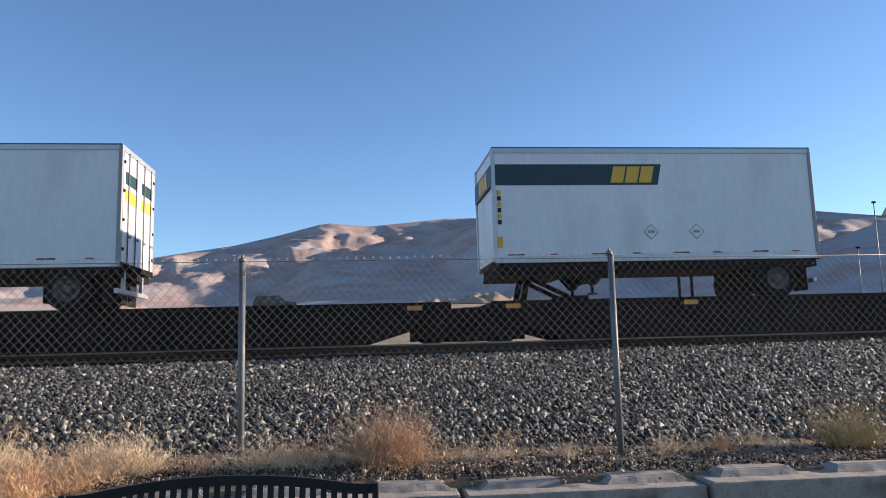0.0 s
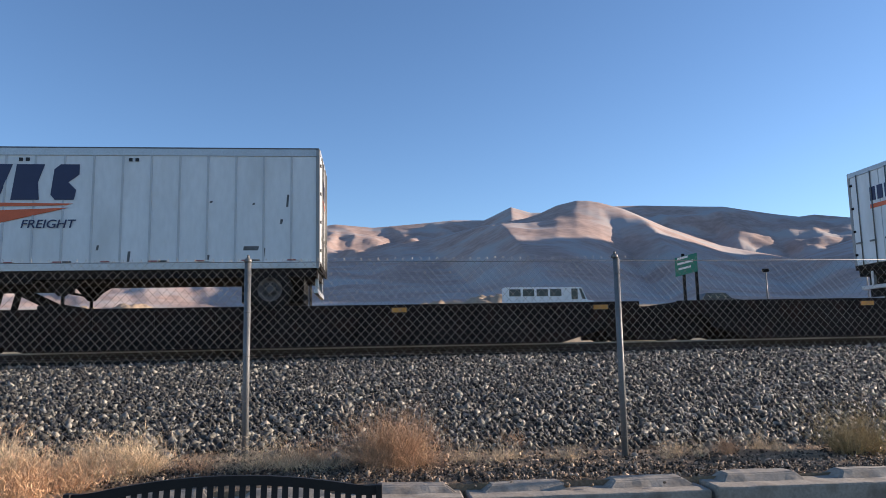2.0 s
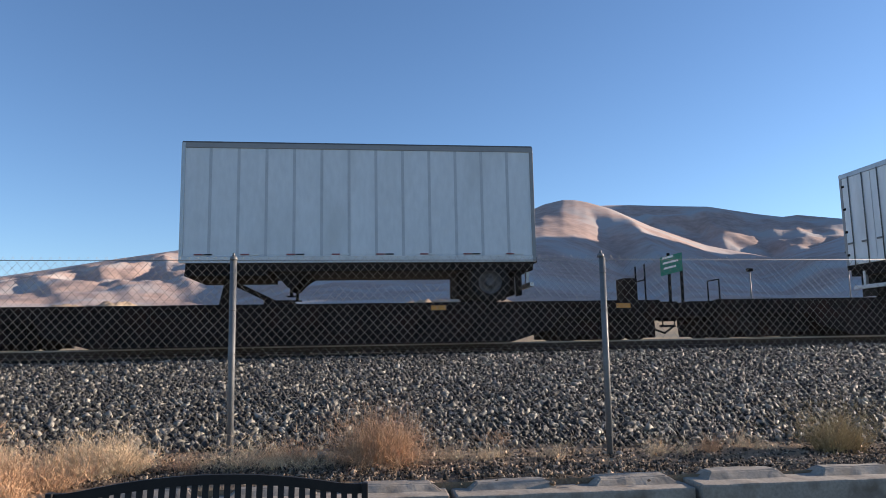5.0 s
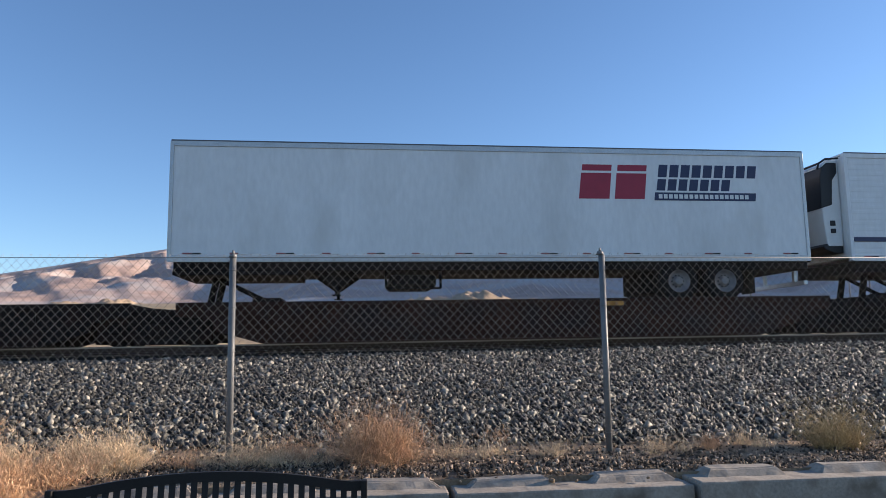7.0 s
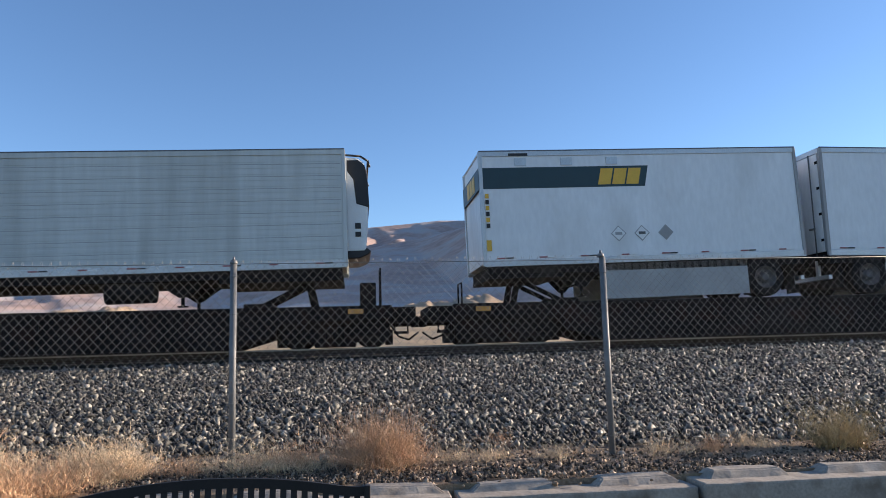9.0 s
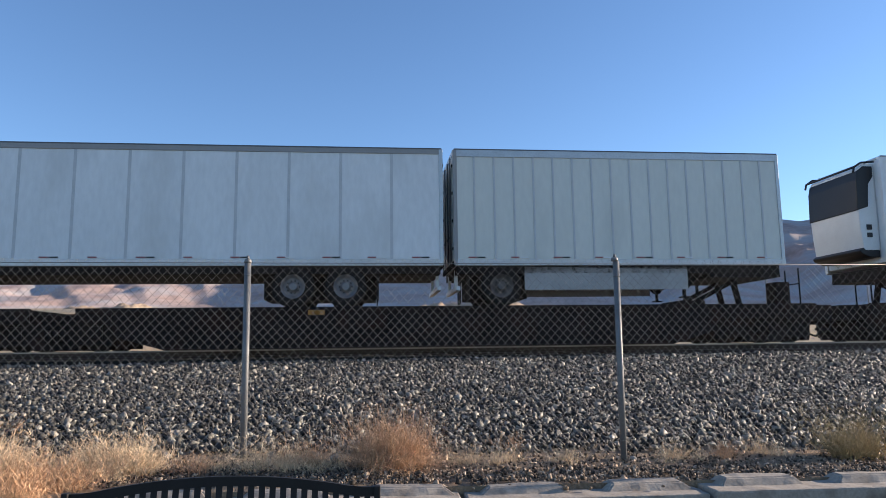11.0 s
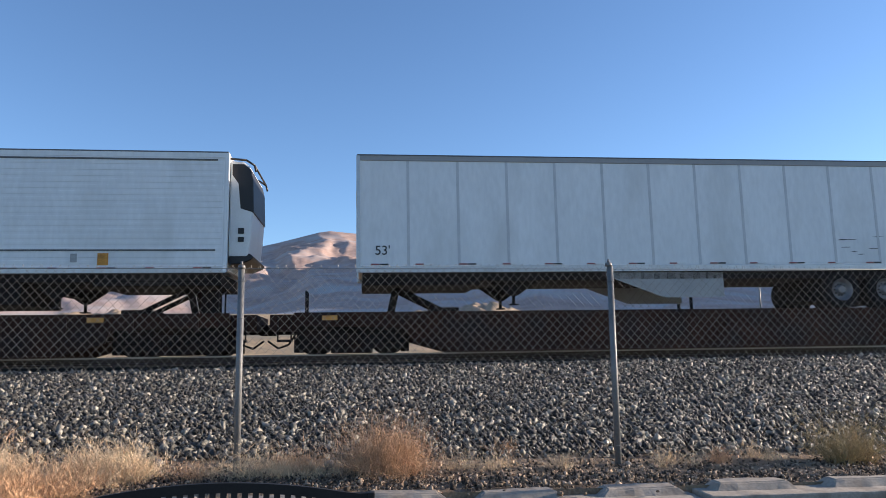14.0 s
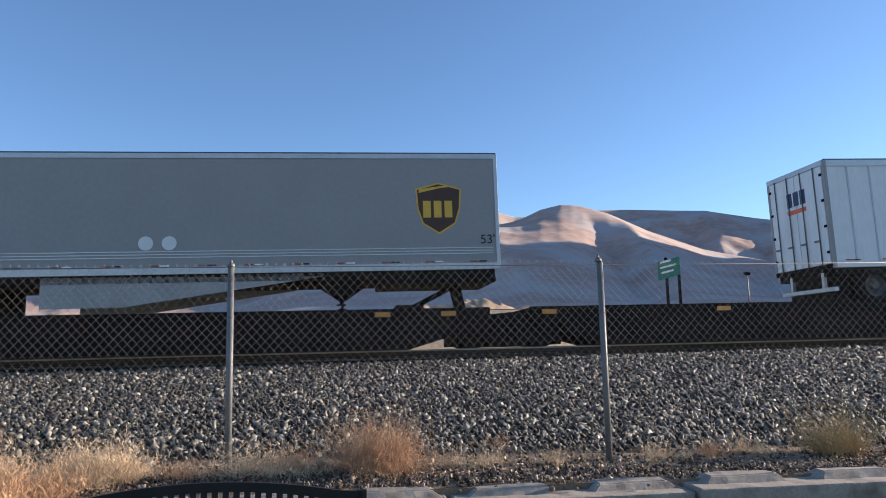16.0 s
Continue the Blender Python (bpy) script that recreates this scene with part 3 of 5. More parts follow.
# ---- bench ----
def build_bench():
    b = thing("park_bench", "black powder-coated steel slat bench with arched back", "bench")
    x0, x1, y = -1.62, 0.025, 4.0

    def top(x):
        s = (x - (x0 + x1) / 2) / ((x1 - x0) / 2)
        return 0.862 + 0.072 * (max(0.0, 1 - (s / 0.86) ** 2)) ** 1.0

    n = 40
    xs = [x0 + (x1 - x0) * i / n for i in range(n + 1)]
    out = [(x, top(x) - 0.05) for x in xs] + [(x, top(x)) for x in reversed(xs)]
    bm = plate(B(), out, y, y + 0.028)
    bmesh.ops.triangulate(bm, faces=[f for f in bm.faces if len(f.verts) > 4])
    part("top_rail", bm, BENCHPAINT, b)
    part("lower_rail", box(B(), x0, x1, y - 0.055, y - 0.027, 0.47, 0.52, 0.005), BENCHPAINT, b)
    k, x = 0, x0 + 0.05
    while x < x1 - 0.03:
        bm = B()
        p = [(x, y - 0.045, 0.50), (x + 0.032, y - 0.045, 0.50), (x + 0.032, y + 0.012, top(x) - 0.03), (x, y + 0.012, top(x) - 0.03)]
        f = [bm.verts.new(q) for q in p]
        g = [bm.verts.new((q[0], q[1] + 0.008, q[2])) for q in p]
        bm.faces.new(f)
        bm.faces.new(g[::-1])
        for i in range(4):
            bm.faces.new((f[(i + 1) % 4], f[i], g[i], g[(i + 1) % 4]))
        part("back_slat", bm, BENCHPAINT, b)
        part("seat_slat", box(B(), x, x + 0.032, y - 0.5, y - 0.05, 0.44, 0.448), BENCHPAINT, b)
        x += 0.056
    part("seat_rail", box(B(), x0, x1, y - 0.52, y - 0.49, 0.41, 0.45, 0.008), BENCHPAINT, b)
    for x in (x0 - 0.001, x1 - 0.03):
        part("end_post", box(B(), x, x + 0.034, y - 0.02, y + 0.03, 0.0, 0.868, 0.006), BENCHPAINT, b)
        part("leg", box(B(), x, x + 0.034, y - 0.52, y - 0.47, 0.0, 0.64, 0.006), BENCHPAINT, b)
        part("armrest", box(B(), x - 0.01, x + 0.044, y - 0.55, y - 0.02, 0.64, 0.665, 0.008), BENCHPAINT, b)


build_bench()


# ---- dry plants ----
def plant(name, label, category, x, y, z, mat, stems, radius, height, thick, seed, style, group=""):
    rg = random.Random(seed)
    main, extra = ([], []), ([], [])

    def blade(pts, w, lot=main):
        verts, faces = lot
        start = len(verts)
        for k, p in enumerate(pts):
            ww = w * (1 - 0.75 * k / (len(pts) - 1))
            a = rg.uniform(0, 6.28)
            verts.extend(((p[0] - ww * math.cos(a), p[1] - ww * math.sin(a), p[2]), (p[0] + ww * math.cos(a), p[1] + ww * math.sin(a), p[2] + ww * 0.5)))
        for k in range(len(pts) - 1):
            s = start + 2 * k
            faces.append((s, s + 1, s + 3, s + 2))

    clumps = []
    for _ in range(max(4, stems // 45)):
        a, rr = rg.uniform(0, 6.283), radius * math.sqrt(rg.random())
        clumps.append((rr * math.cos(a), rr * math.sin(a) * 0.7, rg.uniform(0.55, 1.15)))
    for _ in range(stems):
        a = rg.uniform(0, 6.283)
        if style == "ball":
            u, v = rg.gauss(0, 1), rg.gauss(0, 1)
            d = Vector((u, v * 0.8, abs(rg.gauss(0.25, 0.8)))).normalized()
            p = Vector((rg.gauss(0, radius * 0.25), rg.gauss(0, radius * 0.2), rg.uniform(0, height * 0.3)))
            pts = [p.copy()]
            ln = rg.uniform(0.35, 1.0)
            for k in range(4):
                d = (d + Vector((rg.gauss(0, 0.6), rg.gauss(0, 0.6), rg.gauss(-0.05, 0.55)))).normalized()
                p = p + Vector((d.x * radius, d.y * radius, d.z * height)) * ln * 0.27
                p.z = max(p.z, 0.0)
                pts.append(p.copy())
            blade(pts, thick * rg.uniform(0.6, 1.3), rg.choice((main, extra)))
        else:
            cx, cy, ch = rg.choice(clumps)
            p = Vector((cx + rg.gauss(0, 0.035), cy + rg.gauss(0, 0.035), 0))
            lean = Vector((rg.gauss(0.0, 0.42), rg.gauss(0, 0.36), 1.0)).normalized()
            h = height * rg.uniform(0.45, 1.0) * ch
            pts = [p.copy()]
            for k in range(3):
                lean = (lean + Vector((rg.gauss(0, 0.55), rg.gauss(0, 0.55), -0.08))).normalized()
                p = p + lean * h / 3
                pts.append(p.copy())
            blade(pts, thick * rg.uniform(0.6, 1.3))
            if style == "feather":
                for _k in range(7):
                    q = pts[rg.choice((1, 2, 3))]
                    d = Vector((rg.gauss(0, 1), rg.gauss(0, 1), rg.uniform(0.2, 1.2))).normalized() * h * rg.uniform(0.10, 0.26)
                    blade([q, q + d * 0.55 + Vector((0, 0, 0.01)), q + d], thick * 0.7, extra)
    ob = thing(name, label, category, group)
    for piece, (verts, faces) in (("foliage", main), ("twig" if style == "ball" else "plume", extra)):
        me = bpy.data.meshes.new(piece)
        me.from_pydata([tuple(v) for v in verts], [], faces)
        me.materials.append(mat)
        kid = tagged(new(piece, me), kind="stuff")
        kid.parent = ob
    ob.matrix_world = pose(x, y, z)
    return ob


TUFT = "dry golden grass tuft by the fence"
plant("tumbleweed", "round reddish-brown tumbleweed against the fence", "tumbleweed", 0.13, 5.62, 0.68, TUMBLE, 3000, 0.52, 0.56, 0.0017, 1, "ball")
plant("dry_bush", "olive-tan dry brush behind the concrete blocks", "bush", 3.98, 5.75, 0.66, SAGE, 420, 0.16, 0.62, 0.0026, 2, "feather")
plant("dry_bush", "thin tan dry weeds behind the concrete blocks", "bush", 2.45, 5.75, 0.67, STRAW, 120, 0.2, 0.26, 0.002, 3, "feather")
plant("dry_grass", "tall feathery golden dry grass by the fence", "dry grass", -2.75, 5.35, 0.69, STRAW, 1300, 0.36, 0.44, 0.0024, 4, "feather", "grass tufts")
plant("dry_grass", "tall feathery golden dry grass by the fence", "dry grass", -1.98, 5.5, 0.70, STRAW, 1100, 0.34, 0.40, 0.0024, 5, "feather", "grass tufts")
plant("dry_grass", "orange dry grass clump near the bench", "dry grass", -2.25, 4.98, 0.64, TUMBLE, 1200, 0.42, 0.36, 0.0026, 6, "feather", "grass tufts")
for k, (px, py, n, r, h) in enumerate(((-1.45, 5.6, 60, 0.2, 0.17), (-1.2, 5.7, 60, 0.16, 0.15), (-0.78, 5.62, 230, 0.2, 0.27), (-0.62, 5.7, 180, 0.18, 0.25), (-0.4, 5.6, 60, 0.15, 0.16), (0.75, 5.6, 60, 0.15, 0.17), (1.2, 6.4, 50, 0.12, 0.17), (1.05, 5.75, 60, 0.14, 0.12), (1.5, 5.7, 60, 0.15, 0.14), (3.0, 5.8, 70, 0.18, 0.16), (3.4, 5.9, 70, 0.18, 0.18), (-1.75, 5.4, 90, 0.24, 0.2), (-3.2, 5.5, 400, 0.4, 0.45))):
    plant("dry_grass", TUFT, "dry grass", px, py, 0.685, STRAW if k % 3 else TUMBLE, int(n * 1.4), r * 1.1, h * 1.35, 0.002, 20 + k, "feather", "grass tufts")


def loose_stone(x, y, z, r, mat, seed):
    bm = B()
    bmesh.ops.create_icosphere(bm, subdivisions=2, radius=r)
    for v in bm.verts:
        v.co *= 1 + 0.35 * noise.noise(v.co / r * 0.9 + Vector((seed, 0, 0)))
        v.co.z *= 0.75
    ob = solid("stone", bm, mat, "pale loose stone lying on the soil", "stone", "loose stones")
    ob.matrix_world = pose(x, y, z, rz=seed * 50)


for k, (px, py, pz, pr) in enumerate(((-0.31, 5.85, 0.755, 0.045), (2.1, 5.8, 0.70, 0.03), (1.28, 4.87, 0.665, 0.022), (1.45, 4.86, 0.66, 0.014), (1.95, 4.84, 0.665, 0.012), (2.55, 4.95, 0.69, 0.016))):
    loose_stone(px, py, pz, pr, CONCRETE if k < 2 else SOIL, k + 1)


def build_rubble():
    rg, spots = random.Random(9), []
    for _ in range(14000):
        x, y = rg.uniform(-4.5, 5.5), rg.triangular(4.93, 6.35, 5.2)
        spots.append((x, y, (0.66 if y < 5.02 else 0.682 + 0.06 * (y - 5.0) / 1.6 - 0.008 * x) + rg.uniform(-0.008, 0.012), rg.choice((0.005, 0.007, 0.009, 0.012, 0.016, 0.024))))
    tagged(stone_cloud("gravel_litter", spots, GRIT, 3), "small dark gravel scattered over the soil", "gravel", kind="stuff")


build_rubble()


# ---- train ----
def sheet(parent, name, outline, mat, y=-0.006, back=0.0, label=""):
    return part(name, plate(B(), outline, y, back), mat, parent, label)


def rect(x0, x1, z0, z1, slant=0.0):
    return [(x0, z0), (x1, z0), (x1 + slant, z1), (x0 + slant, z1)]


def blocks(parent, x0, x1, z0, z1, count, mat, slant=0.0, y=-0.006, gap=0.16, name="logo_block"):
    """A row of plain blocks in the place of a mark."""
    w = (x1 - x0) / count
    for i in range(count):
        sheet(parent, name, rect(x0 + w * i, x0 + w * (i + 1 - gap), z0, z1, slant), mat, y)


def word(parent, text, x0, x1, z0, z1, mat, slant=0.0, y=-0.014, bold=0.008):
    """Readable generic words, in the built-in font, stretched to their place."""
    c = bpy.data.curves.new("lettering", "FONT")
    c.body, c.size, c.shear, c.offset, c.extrude = text, 1.0, slant, bold, 0.006
    o = new("lettering", c)
    me = bpy.data.meshes.new_from_object(o.evaluated_get(bpy.context.evaluated_depsgraph_get()))
    bpy.data.objects.remove(o)
    me.materials.clear()
    me.materials.append(mat)
    xs, ys = [v.co.x for v in me.vertices], [v.co.y for v in me.vertices]
    for v in me.vertices:
        v.co = ((v.co.x - min(xs)) / (max(xs) - min(xs)) * (x1 - x0) + x0, y + v.co.z * 0.4, (v.co.y - min(ys)) / (max(ys) - min(ys)) * (z1 - z0) + z0)
    me.update()
    ob = new("lettering", me)
    ob.parent = parent
    return ob


BOT, TOP, WIDE = 1.00, 3.94, 2.59


def trailer(label, length, front_left, skin="smooth", paint=None, skirt=None, reefer=False, group="trailers on the train", ribs=13, rack=False, grille=1.5, disc=5.35, signs=True):
    """A road trailer: x runs along its near side, z from the deck of the railcar."""
    paint = paint or WHITE
    t = thing("semi_trailer" if length > 10 else "pup_trailer", label, "trailer", group)

    def at(d):
        return d if front_left else length - d

    def span(d0, d1):
        return min(at(d0), at(d1)), max(at(d0), at(d1))

    long = length > 10
    # body
    bm = box(B(), 0.02, length - 0.02, 0.0, WIDE, BOT + 0.10, TOP - 0.06, 0.03 if reefer else 0.015)
    body = part("body", bm, paint, t)
    if skin == "ribs":
        for i in range(ribs):
            x = length * (i + 1) / (ribs + 1)
            # Ribs take the grey seam tone for relief shading that skylight leaves out.
            part("rib", box(B(), x - 0.024, x + 0.024, -0.020, 0.004, BOT + 0.13, TOP - 0.17, 0.005), SEAM, body)
    elif skin == "panels":
        for i in range(12):
            x = length * (i + 1) / 13
            part("panel_joint", box(B(), x - 0.035, x + 0.035, -0.006, 0.004, BOT + 0.13, TOP - 0.15), SEAM, body)
    elif skin == "lines":
        for i in range(17):
            z = BOT + 0.22 + i * 0.15
            part("corrugation", box(B(), 0.1, length - 0.1, -0.005, 0.003, z, z + 0.085, 0.002), paint, body)
            if paint is DIRTY and i % 2:
                # Darker strip above every second corrugation.
                part("grimy_groove", box(B(), 0.1, length - 0.1, -0.007, -0.001, z + 0.090, z + 0.104), SKIRT, body)
    part("roof", box(B(), 0.0, length, 0.01, WIDE - 0.01, TOP - 0.062, TOP, 0.02), ALU, t)
    for y0, y1 in ((-0.022, 0.012), (WIDE - 0.012, WIDE + 0.022)):
        part("top_rail", box(B(), 0.0, length, y0, y1, TOP - (0.20 if skin == "ribs" else 0.15), TOP - 0.01, 0.008), paint if reefer else GREY if skin == "panels" else ALU, t)
        part("bottom_rail", box(B(), 0.0, length, y0, y1, BOT, BOT + 0.16, 0.008), ALU, t)
    for y0, y1 in ((-0.026, 0.02), (WIDE - 0.02, WIDE + 0.026)):
        part("roof_edge", box(B(), 0.0, length, y0, y1, TOP - 0.026, TOP + 0.006, 0.004), EDGE, t)
    n = int(length / 1.05)
    for i in range(n):
        x = length * (i + 0.5) / n
        for dx, tm in ((-0.11, TAPE), (0.11, PALE if i % 2 else DARK)):
            part("reflective_tape", box(B(), x + dx - 0.10, x + dx + 0.10, -0.028, -0.02, BOT + 0.185 if skin != "lines" else BOT + 0.10, BOT + 0.218 if skin != "lines" else BOT + 0.135), tm, t)
    # corner posts
    for x in (0.0, length):
        for y0, y1 in ((-0.024, 0.09), (WIDE - 0.09, WIDE + 0.024)):
            part("corner_post", box(B(), x - 0.024 if x == 0 else x - 0.07, x + 0.07 if x == 0 else x + 0.024, y0, y1, BOT + 0.02, TOP - 0.02, 0.012), paint if reefer else GREY if not long and abs(x - at(length)) < 0.1 else ALU, t)
    # rear doors
    sgn = 1 if front_left else -1
    xr = at(length)
    for k in range(2):
        y0 = 0.10 + k * 1.20
        d = part("door", box(B(), *sorted((xr, xr + sgn * 0.03)), y0, y0 + 1.18, BOT + 0.13, TOP - 0.17, 0.008), RUSTDOOR if paint is DIRTY else paint, t)
        for yy in (y0 + 0.3, y0 + 0.88):
            part("lock_rod", tube(B(), (xr + sgn * 0.055, yy, BOT + 0.08), (xr + sgn * 0.055, yy, TOP - 0.14), 0.017, 8), GALV, d)
            part("handle", box(B(), *sorted((xr + sgn * 0.04, xr + sgn * 0.075)), yy - 0.02, yy + 0.22, BOT + 0.75, BOT + 0.80, 0.006), GALV, d)
        for zz in (0.4, 1.1, 1.8, 2.5):
            yh = y0 - 0.02 if k == 0 else y0 + 1.10
            part("hinge", box(B(), *sorted((xr + sgn * 0.03, xr + sgn * 0.05)), yh, yh + 0.1, BOT + zz, BOT + zz + 0.07, 0.004), STEEL, d)
    part("rear_header", box(B(), *sorted((xr, xr + sgn * 0.035)), 0.03, WIDE - 0.03, TOP - 0.16, TOP - 0.015, 0.008), ALU, t)
    part("rear_sill", box(B(), *sorted((xr, xr + sgn * 0.045)), 0.03, WIDE - 0.03, BOT - 0.02, BOT + 0.12, 0.008), STEEL, t)
    # chassis
    part("floor_frame", box(B(), *span(0.12, length - 0.05), 0.05, WIDE - 0.05, BOT - 0.20, BOT + 0.02, 0.01), STEEL, t)
    bm = B()
    xa, xb = span(0.1, 3.0 if long else 2.0)
    box(bm, xa, xb, 0.06, WIDE - 0.06, BOT - 0.30, BOT - 0.19, 0.01)
    part("coupler_plate", bm, STEEL, t)
    # landing legs
    d = 3.9 if long else 2.55
    for y in (0.42, WIDE - 0.42):
        x = at(d)
        bm = B()
        tube(bm, (x, y, BOT - 0.1), (x, y, BOT - 0.52), 0.06, 10)
        tube(bm, (x, y, BOT - 0.5), (x, y, BOT - 0.76), 0.042, 10)
        box(bm, x - 0.11, x + 0.11, y - 0.1, y + 0.1, BOT - 0.79, BOT - 0.76, 0.005)
        leg = part("landing_leg", bm, STEEL, t)
        bm = B()
        tube(bm, (at(d), y, BOT - 0.5), (at(d + 0.62), y, BOT - 0.12), 0.028, 6)
        tube(bm, (at(d), y, BOT - 0.38), (at(d - 0.45), y, BOT - 0.12), 0.028, 6)
        part("leg_brace", bm, STEEL, leg)
    hub = at(d)
    for y in (0.36, WIDE - 0.42):
        wide = 0.62 if long else 0.42
        part("gear_bracket", plate(B(), [(hub - 0.09, BOT - 0.56), (hub + 0.09, BOT - 0.56), (hub + wide, BOT - 0.19), (hub - wide, BOT - 0.19)], y, y + 0.03), STEEL, t)
    part("leg_crossbar", tube(B(), (at(d), 0.4, BOT - 0.45), (at(d), WIDE - 0.4, BOT - 0.45), 0.03, 8), STEEL, t)
    # axles
    axles = (length - 2.35, length - 3.6) if long else (length - 1.15,)
    lo, hi = min(axles) - 0.75, max(axles) + 0.75
    part("suspension", box(B(), *span(lo, hi), 0.60, WIDE - 0.60, 0.22, BOT - 0.1, 0.03), STEEL, t)
    for a in axles:
        part("axle", tube(B(), (at(a), 0.3, 0.5), (at(a), WIDE - 0.3, 0.5), 0.065, 10), STEEL, t)
        for y, s in ((0.03, 1), (WIDE - 0.03, -1)):
            w = part("wheel", lathe(B(), [(0.29, 0.02), (0.40, 0.0), (0.49, 0.025), (0.505, 0.07), (0.505, 0.20), (0.47, 0.255), (0.42, 0.27), (0.42, 0.32), (0.47, 0.335), (0.505, 0.38), (0.505, 0.52), (0.46, 0.56), (0.3, 0.56)], (at(a), y, 0.505), 32, s, False), RUBBER, t)
            bm = lathe(B(), [(0.288, 0.012), (0.275, 0.02), (0.262, 0.10), (0.20, 0.14), (0.11, 0.14), (0.105, 0.05), (0.08, 0.03)], (at(a), y, 0.505), 28, s, False)
            part("rim", bm, RIM if long else DARKRIM, w)
            bm = B()
            for i in range(10):
                u = 2 * math.pi * i / 10
                tube(bm, (at(a) + 0.15 * math.cos(u), y + s * 0.11, 0.505 + 0.15 * math.sin(u)), (at(a) + 0.15 * math.cos(u), y + s * 0.145, 0.505 + 0.15 * math.sin(u)), 0.022, 6)
            tagged(part("lug_nut", bm, DARK, w), kind="stuff")
    # mudflaps and bumper
    for y in (0.05, WIDE - 0.68):
        part("mudflap", box(B(), *span(hi + 0.02, hi + 0.045), y, y + 0.62, 0.18, BOT - 0.12), RUBBER, t)
    bm = B()
    for y in (0.6, WIDE - 0.6):
        box(bm, *span(length - 0.12, length - 0.04), y - 0.05, y + 0.05, 0.42, BOT - 0.08)
    box(bm, *span(length - 0.13, length - 0.03), 0.12, WIDE - 0.12, 0.40, 0.51, 0.01)
    part("rear_bumper", bm, ALU, t)
    if skirt:
        a, b, low = skirt[:3]
        lead = skirt[3] if len(skirt) > 3 else 0.0
        out = [(at(a), BOT - 0.10), (at(a + lead), low), (at(b), low), (at(b), BOT - 0.02), (at(a), BOT - 0.02)]
        for y in (0.05, WIDE - 0.075):
            part("side_skirt", plate(B(), out if front_left else out[::-1], y, y + 0.025), SKIRT, t)
    if reefer:
        s = -1 if front_left else 1
        x = at(0)
        def shell(name, rows, y0, mat, parent, label="", soft=0.03):
            out = [(x + s * d, z) for d, z in rows]
            bm = plate(B(), out if s < 0 else out[::-1], y0, WIDE - y0)
            bmesh.ops.recalc_face_normals(bm, faces=bm.faces)
            bmesh.ops.bevel(bm, geom=[e for e in bm.edges], offset=soft, segments=2, affect="EDGES", profile=0.6)
            return part(name, bm, mat, parent, label)

        mid = BOT + grille
        u = shell("cooling_unit", [(0.0, TOP - 0.14), (0.30, TOP - 0.16), (0.47, TOP - 0.28), (0.53, TOP - 0.55), (0.56, mid), (0.53, BOT + 1.0), (0.47, BOT + 0.42), (0.0, BOT + 0.42)], 0.26, PALE, t, "white refrigeration unit with black grille", 0.05)
        shell("grille", [(0.05, TOP - 0.22), (0.33, TOP - 0.22), (0.50, TOP - 0.36), (0.555, TOP - 0.6), (0.585, mid), (0.26, mid + 0.10), (0.20, TOP - 0.72), (0.05, TOP - 0.5)], 0.245, DARK, u)
        shell("lower_cowl", [(0.02, BOT + 0.48), (0.50, BOT + 0.50), (0.60, BOT + 0.42), (0.54, BOT + 0.34), (0.30, BOT + 0.24), (0.02, BOT + 0.24)], 0.27, DARK, u)
        bm = B()
        for yy in (0.24, WIDE - 0.24):
            pts = [(x, yy, TOP - 0.10), (x + s * 0.38, yy, TOP - 0.13), (x + s * 0.58, yy, TOP - 0.26), (x + s * 0.62, yy, TOP - 0.42)]
            for p, q in zip(pts, pts[1:]):
                tube(bm, p, q, 0.028, 6)
        tube(bm, (x + s * 0.58, 0.24, TOP - 0.26), (x + s * 0.58, WIDE - 0.24, TOP - 0.26), 0.028, 6)
        part("guard_rail", bm, DARK, u)
        for z0, z1 in ((0.78, 0.90), (0.98, 1.12)):
            part("control_panel", box(B(), *sorted((x + s * 0.22, x + s * 0.36)), 0.235, 0.275, BOT + z0, BOT + z1, 0.004), DARK, u)
        if rack:
            part("tool_rack", box(B(), *span(4.6, 11.2), 0.16, 2.43, BOT - 0.70, BOT - 0.18, 0.02), STEEL, t)
            part("disc", lathe(B(), [(0.24, 0.0), (0.25, 0.02)], (at(disc), 0.12, BOT - 0.42), 20, 1), SEAM, t)
            if signs:
                part("tank_face", box(B(), *span(6.75, 7.95), 0.135, 0.158, BOT - 0.56, BOT - 0.26, 0.01), SKIRT, t)
                part("tank_strip", box(B(), *span(6.85, 7.85), 0.128, 0.135, BOT - 0.50, BOT - 0.46), DARK, t)
                for k in range(2):
                    x, z, h = at(9.35 + 0.42 * k), BOT - 0.40, 0.2
                    part("placard", plate(B(), [(x, z - h), (x + h, z), (x, z + h), (x - h, z)], 0.13, 0.155), SEAM, t)
        else:
            part("fuel_tank", tube(B(), (at(4.5), 0.34, BOT - 0.42), (at(5.6), 0.34, BOT - 0.42), 0.25, 18), STEEL, t)
    return t


